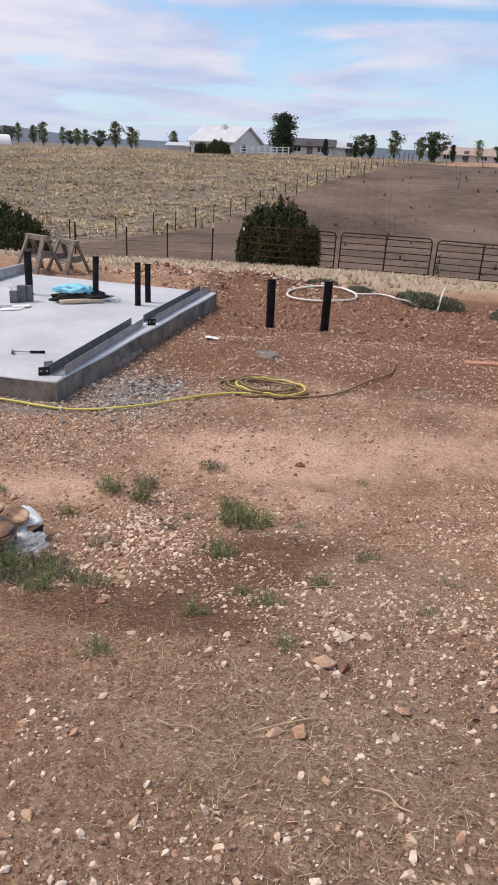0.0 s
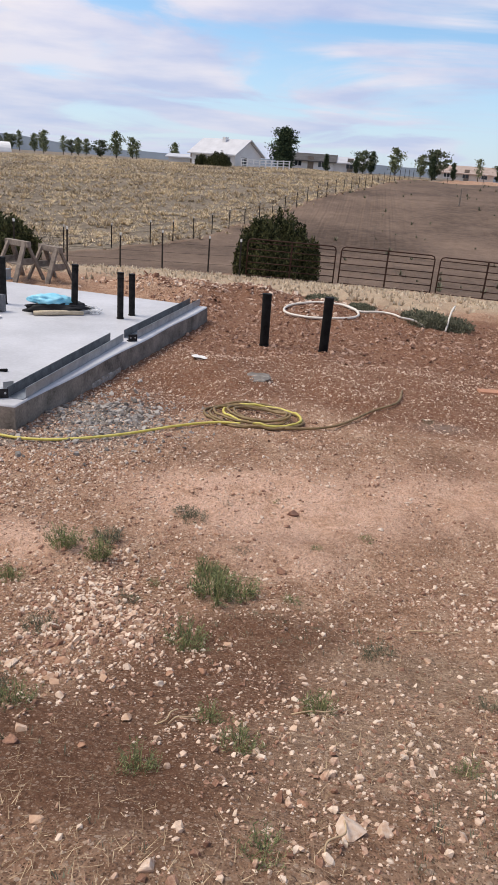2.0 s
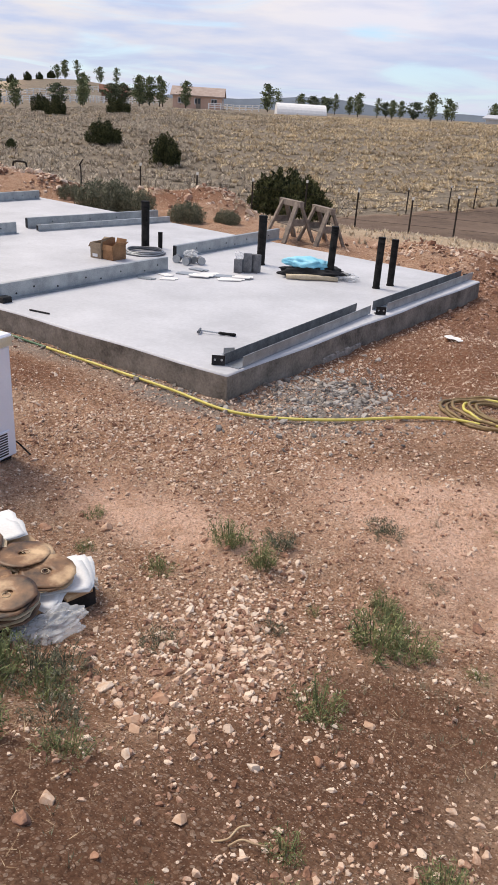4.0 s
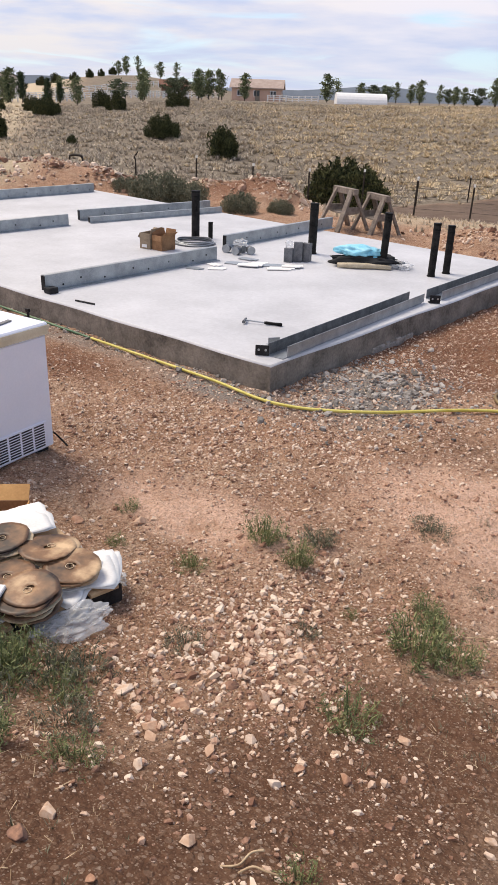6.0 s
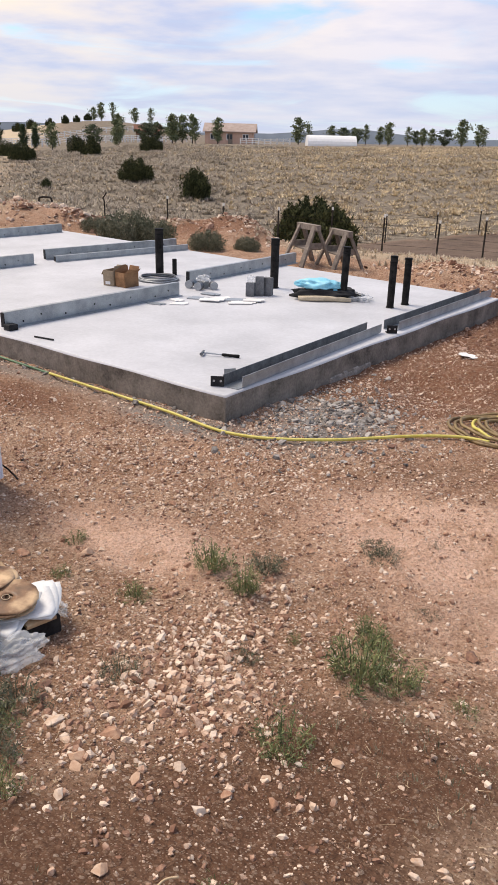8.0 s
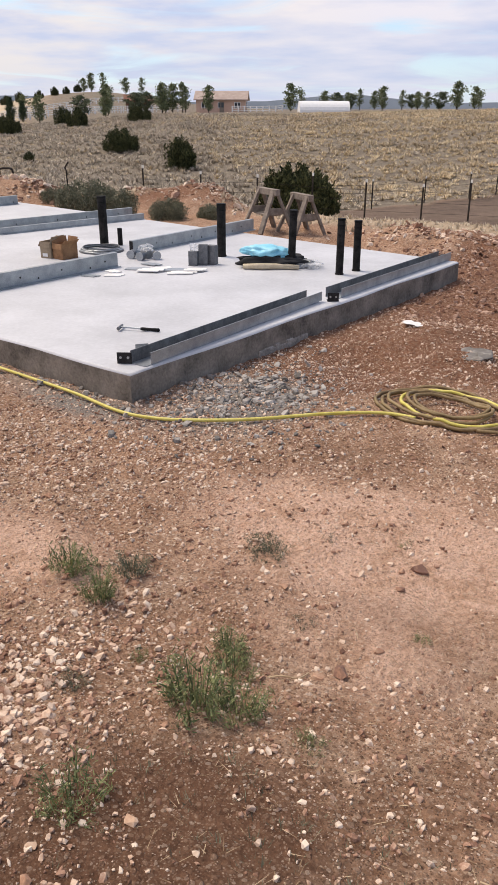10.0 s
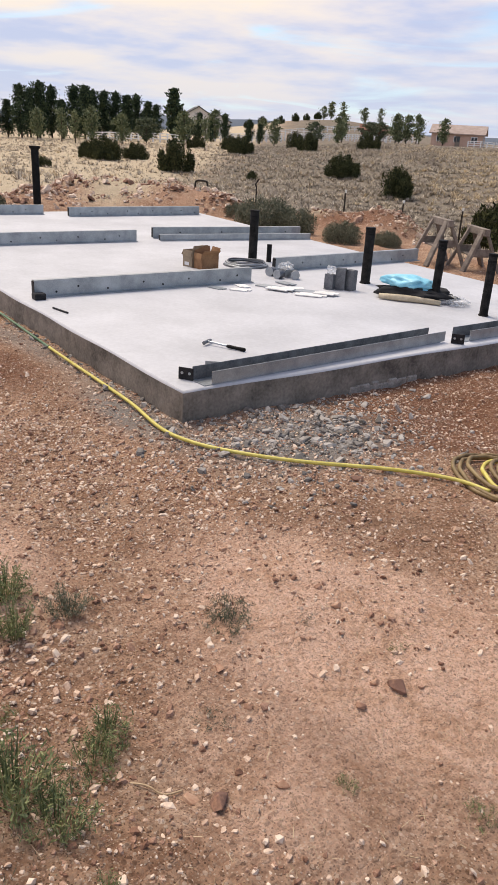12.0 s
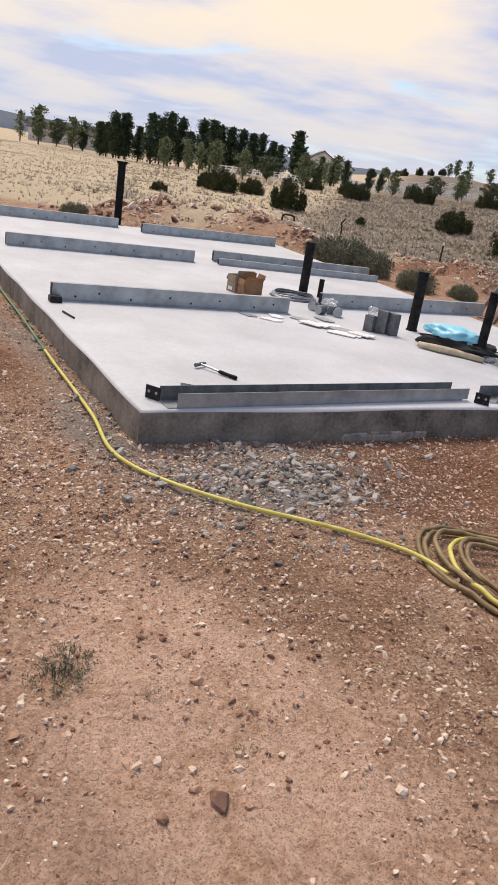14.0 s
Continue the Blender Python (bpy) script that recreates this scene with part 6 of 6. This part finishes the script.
for gname, glabel, sel, gmat in (("bunch_grass", "bleached yellow bunch grass tussocks covering the slope", keep & ~pallid, M_TUSS), ("grey_grass", "greyish dry grass tussocks on the slope", keep & pallid, M_GTUSS)):
    tussocks(gname, glabel, tx[sel], ty[sel], rng.uniform(0.26, 0.58, sel.sum()), gmat, 18, rng, 1.1, 0.62, 0.075)
n = 46000
rad, ang = np.sqrt(rng.uniform(15 ** 2, 130 ** 2, n)), np.radians(rng.uniform(-14, 78, n))
tx, ty = 0.2 - rad * np.sin(ang), 2.2 + rad * np.cos(ang)
zz = zones(tx, ty)
keep = (rng.uniform(0, 1, n) < zz["tan"] * (1 - zz["bare"]) * 0.9) & ~inside_slab(tx, ty, 0.3)
tx, ty = tx[keep], ty[keep]
tussocks("tall_grass", "pale straw-coloured dry grass across the low ground", tx, ty, rng.uniform(0.06, 0.15, len(tx)) * (1.0 + 0.5 * (np.hypot(tx, ty) > 40)), M_TANG, 7, rng, 1.1, 0.9)
n = 5000
tx, ty = rng.uniform(-9, 4, n), rng.uniform(14.5, 31, n)
zz = zones(tx, ty)
keep = (rng.uniform(0, 1, n) < 0.10 + 0.38 * zz["tan"] * (1 + 0.8 * ripple(tx, ty, 0.5, 3.0))) & (ty - 14.8 + 0.4 * ripple(tx, ty, 0.8, 2.0) > 0.2 * np.abs(tx + 2))
tx, ty = tx[keep], ty[keep]
tussocks("short_grass", "short tan dry grass on the bank behind the slab", tx, ty, rng.uniform(0.06, 0.16, len(tx)), M_TANG, 8, rng, 0.9)
n = 700
tx, ty = rng.uniform(-2, 45, n), rng.uniform(34, 110, n)
zz = zones(tx, ty)
keep = rng.uniform(0, 1, n) < 0.35 * zz["bare"]
tussocks("pasture_weeds", "scattered dark low weeds in the bare pasture", tx[keep], ty[keep], rng.uniform(0.15, 0.4, keep.sum()), M_SAGE, 10, rng, 0.9)

# ---- stones ----
CHIP_V = np.array([(math.cos(q), math.sin(q), -0.5) for q in (0.2, 1.8, 3.3, 4.9)] + [(0.68 * math.cos(q), 0.68 * math.sin(q), 0.75) for q in (1.0, 2.6, 4.1, 5.6)])
CHIP_F = np.array([(4, 5, 6), (4, 6, 7)] + [t for k in range(4) for t in ((k, (k + 1) % 4, 4 + k), ((k + 1) % 4, 4 + (k + 1) % 4, 4 + k))])


def gravel(name, label, x, y, size, mat, rng, sink=0.35, lift=0.0):
    n = len(x)
    k = rng.uniform(0.6, 1.3, size=(n, 8, 3))
    v = CHIP_V[None] * k * (size[:, None] * np.stack([rng.uniform(0.8, 1.5, n), rng.uniform(0.7, 1.1, n), rng.uniform(0.4, 0.8, n)], -1))[:, None, :]
    a = rng.uniform(0, 2 * np.pi, n)
    ca, sa = np.cos(a)[:, None], np.sin(a)[:, None]
    tl = rng.normal(size=(n, 1)) * 0.4
    vx, vy, vz = v[..., 0] * ca - v[..., 1] * sa, v[..., 0] * sa + v[..., 1] * ca, v[..., 2] + v[..., 0] * tl
    z = terrain(x, y) + size * (0.6 - sink) * 0.6 + lift
    co = np.stack([vx + x[:, None], vy + y[:, None], vz + z[:, None]], -1).reshape(-1, 3)
    f = (CHIP_F[None] + 8 * np.arange(n)[:, None, None]).reshape(-1, 3)
    return tagged(part(name, numpy_mesh(name, co, f), mat), label, "gravel", kind="stuff")


SHARD_V = np.array([(math.cos(q), math.sin(q), -0.4) for q in (0.3, 1.7, 3.4, 4.8)] + [(0.15, -0.1, 0.8)])
SHARD_F = np.array([(k, (k + 1) % 4, 4) for k in range(4)])


def grit(name, label, x, y, size, mat, rng):
    """Very small stones, four faces each."""
    n = len(x)
    v = SHARD_V[None] * rng.uniform(0.55, 1.35, size=(n, 5, 3)) * (size[:, None] * np.stack([rng.uniform(0.8, 1.5, n), rng.uniform(0.7, 1.1, n), rng.uniform(0.5, 1.0, n)], -1))[:, None, :]
    a = rng.uniform(0, 2 * np.pi, n)
    ca, sa = np.cos(a)[:, None], np.sin(a)[:, None]
    z = terrain(x, y) + size * 0.1
    co = np.stack([v[..., 0] * ca - v[..., 1] * sa + x[:, None], v[..., 0] * sa + v[..., 1] * ca + y[:, None], v[..., 2] + z[:, None]], -1).reshape(-1, 3)
    return tagged(part(name, numpy_mesh(name, co, (SHARD_F[None] + 5 * np.arange(n)[:, None, None]).reshape(-1, 3)), mat), label, "gravel", kind="stuff")


def stone_cover(x, y):
    """How thickly stones lie: heaped beside the pallet, along the slab and round the hose, thin on bare earth."""
    zz = zones(x, y)
    blob = lambda cx, cy, s1, s2: np.exp(-((x - cx) / s1) ** 2 - ((y - cy) / s2) ** 2)
    heap = blob(-1.12, 4.2, 0.34, 0.6) + 0.5 * blob(-1.3, 4.95, 0.4, 0.25)
    return heap, 0.42 + 0.6 * heap + 0.45 * blob(-3.0, 5.9, 1.8, 0.6) + 0.5 * blob(-1.9, 6.9, 1.3, 0.5) + 0.22 * ripple(x, y, 1.3, 5.0) + 0.12 * ripple(x, y, 4.0, 8.0) - 0.42 * zz["pale"] - 0.28 * zz["moist"] - 0.1 * zz["straw"] - 0.16 * (1 - smooth(2.2, 3.3, y))


def yard(x, y):
    """The part of the yard that the walk overlooks."""
    left = np.minimum(1.9 + 0.73 * (0.2 - x), 4.7 + 0.287 * (1.1 - x))
    left = np.minimum(left, np.where(x > -1.1, 0.1 + 2.0 * (0.0 - x), 99))
    return (y > np.maximum(left, 0.95)) & (x < 0.45 + 0.20 * y) & ~inside_slab(x, y, 0.02)


rng = np.random.default_rng(79)
n = 560000
gx_, gy_ = rng.uniform(-6.5, 2.8, n), 0.95 + 9.5 * rng.uniform(0, 1, n) ** 1.25
heap, dens = stone_cover(gx_, gy_)
keep = yard(gx_, gy_) & (rng.uniform(0, 1, n) < dens)
keep &= rng.uniform(0, 1, n) < np.where(gx_ < -3.5, 0.6, 1.0)
small_ = rng.uniform(0, 1, n) < 0.6
sel = keep & small_
grit("grit", "fine pinkish tan grit strewn over the dirt", gx_[sel], gy_[sel], np.clip(0.0042 * np.exp(rng.normal(size=sel.sum()) * 0.4), 0.002, 0.009), M_STONE, rng)
sel = keep & ~small_
size = np.clip(0.0066 * (1 + 0.5 * heap[sel] + 0.35 * np.clip(dens[sel] - 0.6, 0, 0.5)) * np.exp(rng.normal(size=sel.sum()) * 0.52), 0.003, 0.017 + 0.009 * heap[sel])
gravel("gravel", "angular pinkish tan gravel strewn over the dirt", gx_[sel], gy_[sel], size, M_STONE, rng)
n = 26000
gx_, gy_ = rng.uniform(-3.5, 3.6, n), rng.uniform(10.3, 14.5, n)
sel = ~inside_slab(gx_, gy_, 0.02) & (rng.uniform(0, 1, n) < 0.5)
gravel("far_gravel", "mixed stones on the red dirt beyond the slab", gx_[sel], gy_[sel], np.clip(0.010 * np.exp(rng.normal(size=sel.sum()) * 0.6), 0.005, 0.04), M_RSTONE, rng)
n = 6000
gx_, gy_ = np.concatenate([rng.normal(-2.15, 0.38, n // 2), rng.uniform(-6.5, -2.7, n // 2)]), np.concatenate([rng.normal(7.45, 0.5, n // 2), rng.uniform(6.45, 7.3, n // 2)])
keep = ~inside_slab(gx_, gy_, 0.0) & ((gx_ > -2.75) | (gy_ > 6.72 - 0.09 * (gx_ + 2.76)))
gx_, gy_ = gx_[keep], gy_[keep]
gravel("crushed_concrete", "grey crushed concrete crumbs along the foundation", gx_, gy_, np.clip(0.0072 * np.exp(rng.normal(size=len(gx_)) * 0.65), 0.0035, 0.04), M_RUBBLE, rng)
n = 5200
pick = rng.integers(0, 11, n)
mm = np.array(MOUNDS)
gx_, gy_ = mm[pick, 0] + rng.normal(size=n) * mm[pick, 2] * 0.7, mm[pick, 1] + rng.normal(size=n) * mm[pick, 2] * 0.7
keep = ~inside_slab(gx_, gy_, 0.05)
gravel("rubble_stones", "mixed stones and clods on the dirt mounds", gx_[keep], gy_[keep], np.clip(np.where(gx_[keep] < -12, 0.03, 0.016) * np.exp(rng.normal(size=keep.sum()) * 0.6), 0.008, 0.12), M_STONE, rng)


def rock_mesh(seed, mat=M_ROCK):
    """An angular stone: the hull of a few random points, its edges slightly worn."""
    rnd = random.Random(seed)
    bm = bmesh.new()
    for k in range(13):
        p = Vector((rnd.gauss(0, 1), rnd.gauss(0, 1), rnd.gauss(0, 1))).normalized() * rnd.uniform(0.8, 1.1)
        bm.verts.new((p.x * 1.25, p.y * 0.9, p.z * 0.62))
    hull = bmesh.ops.convex_hull(bm, input=bm.verts)
    bmesh.ops.delete(bm, geom=[g for g in hull["geom_interior"] if isinstance(g, bmesh.types.BMVert)], context="VERTS")
    bmesh.ops.bevel(bm, geom=bm.edges[:], offset=0.035, segments=1, affect="EDGES")
    me = bpy.data.meshes.new("rock")
    bm.to_mesh(me)
    bm.free()
    me.materials.append(mat)
    return me


ROCKS = [rock_mesh(s) for s in range(1, 7)]
CHUNKS = [rock_mesh(s, M_GROCK) for s in range(11, 15)]
ROCK_AT = [(-1.11, 3.80, 0.055), (-1.32, 3.73, 0.05), (-0.97, 3.10, 0.04), (-0.95, 2.99, 0.045), (-2.30, 4.88, 0.055), (-2.55, 4.65, 0.06), (-1.04, 4.01, 0.04), (-0.86, 3.65, 0.03), (-0.62, 3.66, 0.03), (-0.60, 3.78, 0.028), (-0.47, 3.84, 0.03),
           (-0.55, 3.93, 0.025), (-0.64, 3.27, 0.03), (-1.05, 3.58, 0.035), (-1.46, 3.80, 0.04), (-1.50, 3.86, 0.045), (-2.27, 5.60, 0.04), (-2.62, 5.58, 0.04), (0.17, 2.69, 0.045), (0.10, 2.43, 0.04), (0.17, 2.45, 0.035), (0.26, 2.71, 0.028),
           (-0.03, 1.98, 0.03), (0.05, 1.99, 0.032), (0.38, 2.18, 0.024), (0.61, 2.19, 0.022), (-0.63, 1.50, 0.03), (-0.66, 1.41, 0.026), (-0.46, 1.30, 0.03), (0.14, 1.78, 0.022), (-1.09, 3.63, 0.04), (-1.30, 5.63, 0.03), (-0.26, 6.05, 0.055),
           (-0.32, 5.14, 0.045), (-0.25, 5.20, 0.05), (-1.33, 5.23, 0.04), (-0.82, 6.95, 0.035), (-0.73, 5.58, 0.03), (-0.18, 5.39, 0.03), (-2.05, 5.74, 0.03), (-1.29, 5.70, 0.025), (-1.49, 7.19, 0.05), (-0.04, 6.57, 0.03), (-1.06, 5.86, 0.03),
           (-0.80, 7.18, 0.035), (-1.39, 6.12, 0.035)]
for k, (x, y, s) in enumerate(ROCK_AT):
    s *= 1.0 if 18 <= k < 25 else 0.72
    ob = new("rock", ROCKS[k % 6])
    ob.matrix_world = pose(x, y, ground_z(x, y) + 0.2 * s, 0, 0, 67 * k) @ Matrix.Diagonal((s, s, s, 1))
    tagged(ob, "angular reddish tan rock lying on gravel", "rock", "loose rocks")
rr = random.Random(90)
for k in range(150):
    x, y = rr.uniform(-3.6, 2.4), rr.uniform(1.2, 8.2)
    if inside_slab(np.array([x]), np.array([y]), 0.1)[0] or (x < -1.6 and y < 4.6):
        continue
    s = rr.uniform(0.010, 0.024)
    ob = new("rock", ROCKS[k % 6])
    ob.matrix_world = pose(x, y, ground_z(x, y) + 0.2 * s, 0, 0, 53 * k) @ Matrix.Diagonal((s, s, s, 1))
    tagged(ob, "small angular tan rock lying on gravel", "rock", "loose rocks")
for k in range(60):
    x, y = rr.gauss(-2.13, 0.22), rr.gauss(7.5, 0.27)
    if inside_slab(np.array([x]), np.array([y]), 0.06)[0]:
        continue
    s = rr.uniform(0.014, 0.038) * (1.35 if k % 7 == 0 else 1.0)
    ob = new("concrete_chunk", CHUNKS[k % 4])
    ob.matrix_world = pose(x, y, ground_z(x, y) + 0.3 * s, rr.uniform(-20, 20), rr.uniform(-20, 20), 53 * k) @ Matrix.Diagonal((s, s, s, 1))
    tagged(ob, "broken grey concrete chunk lying beside the foundation", "rubble", "concrete chunks")
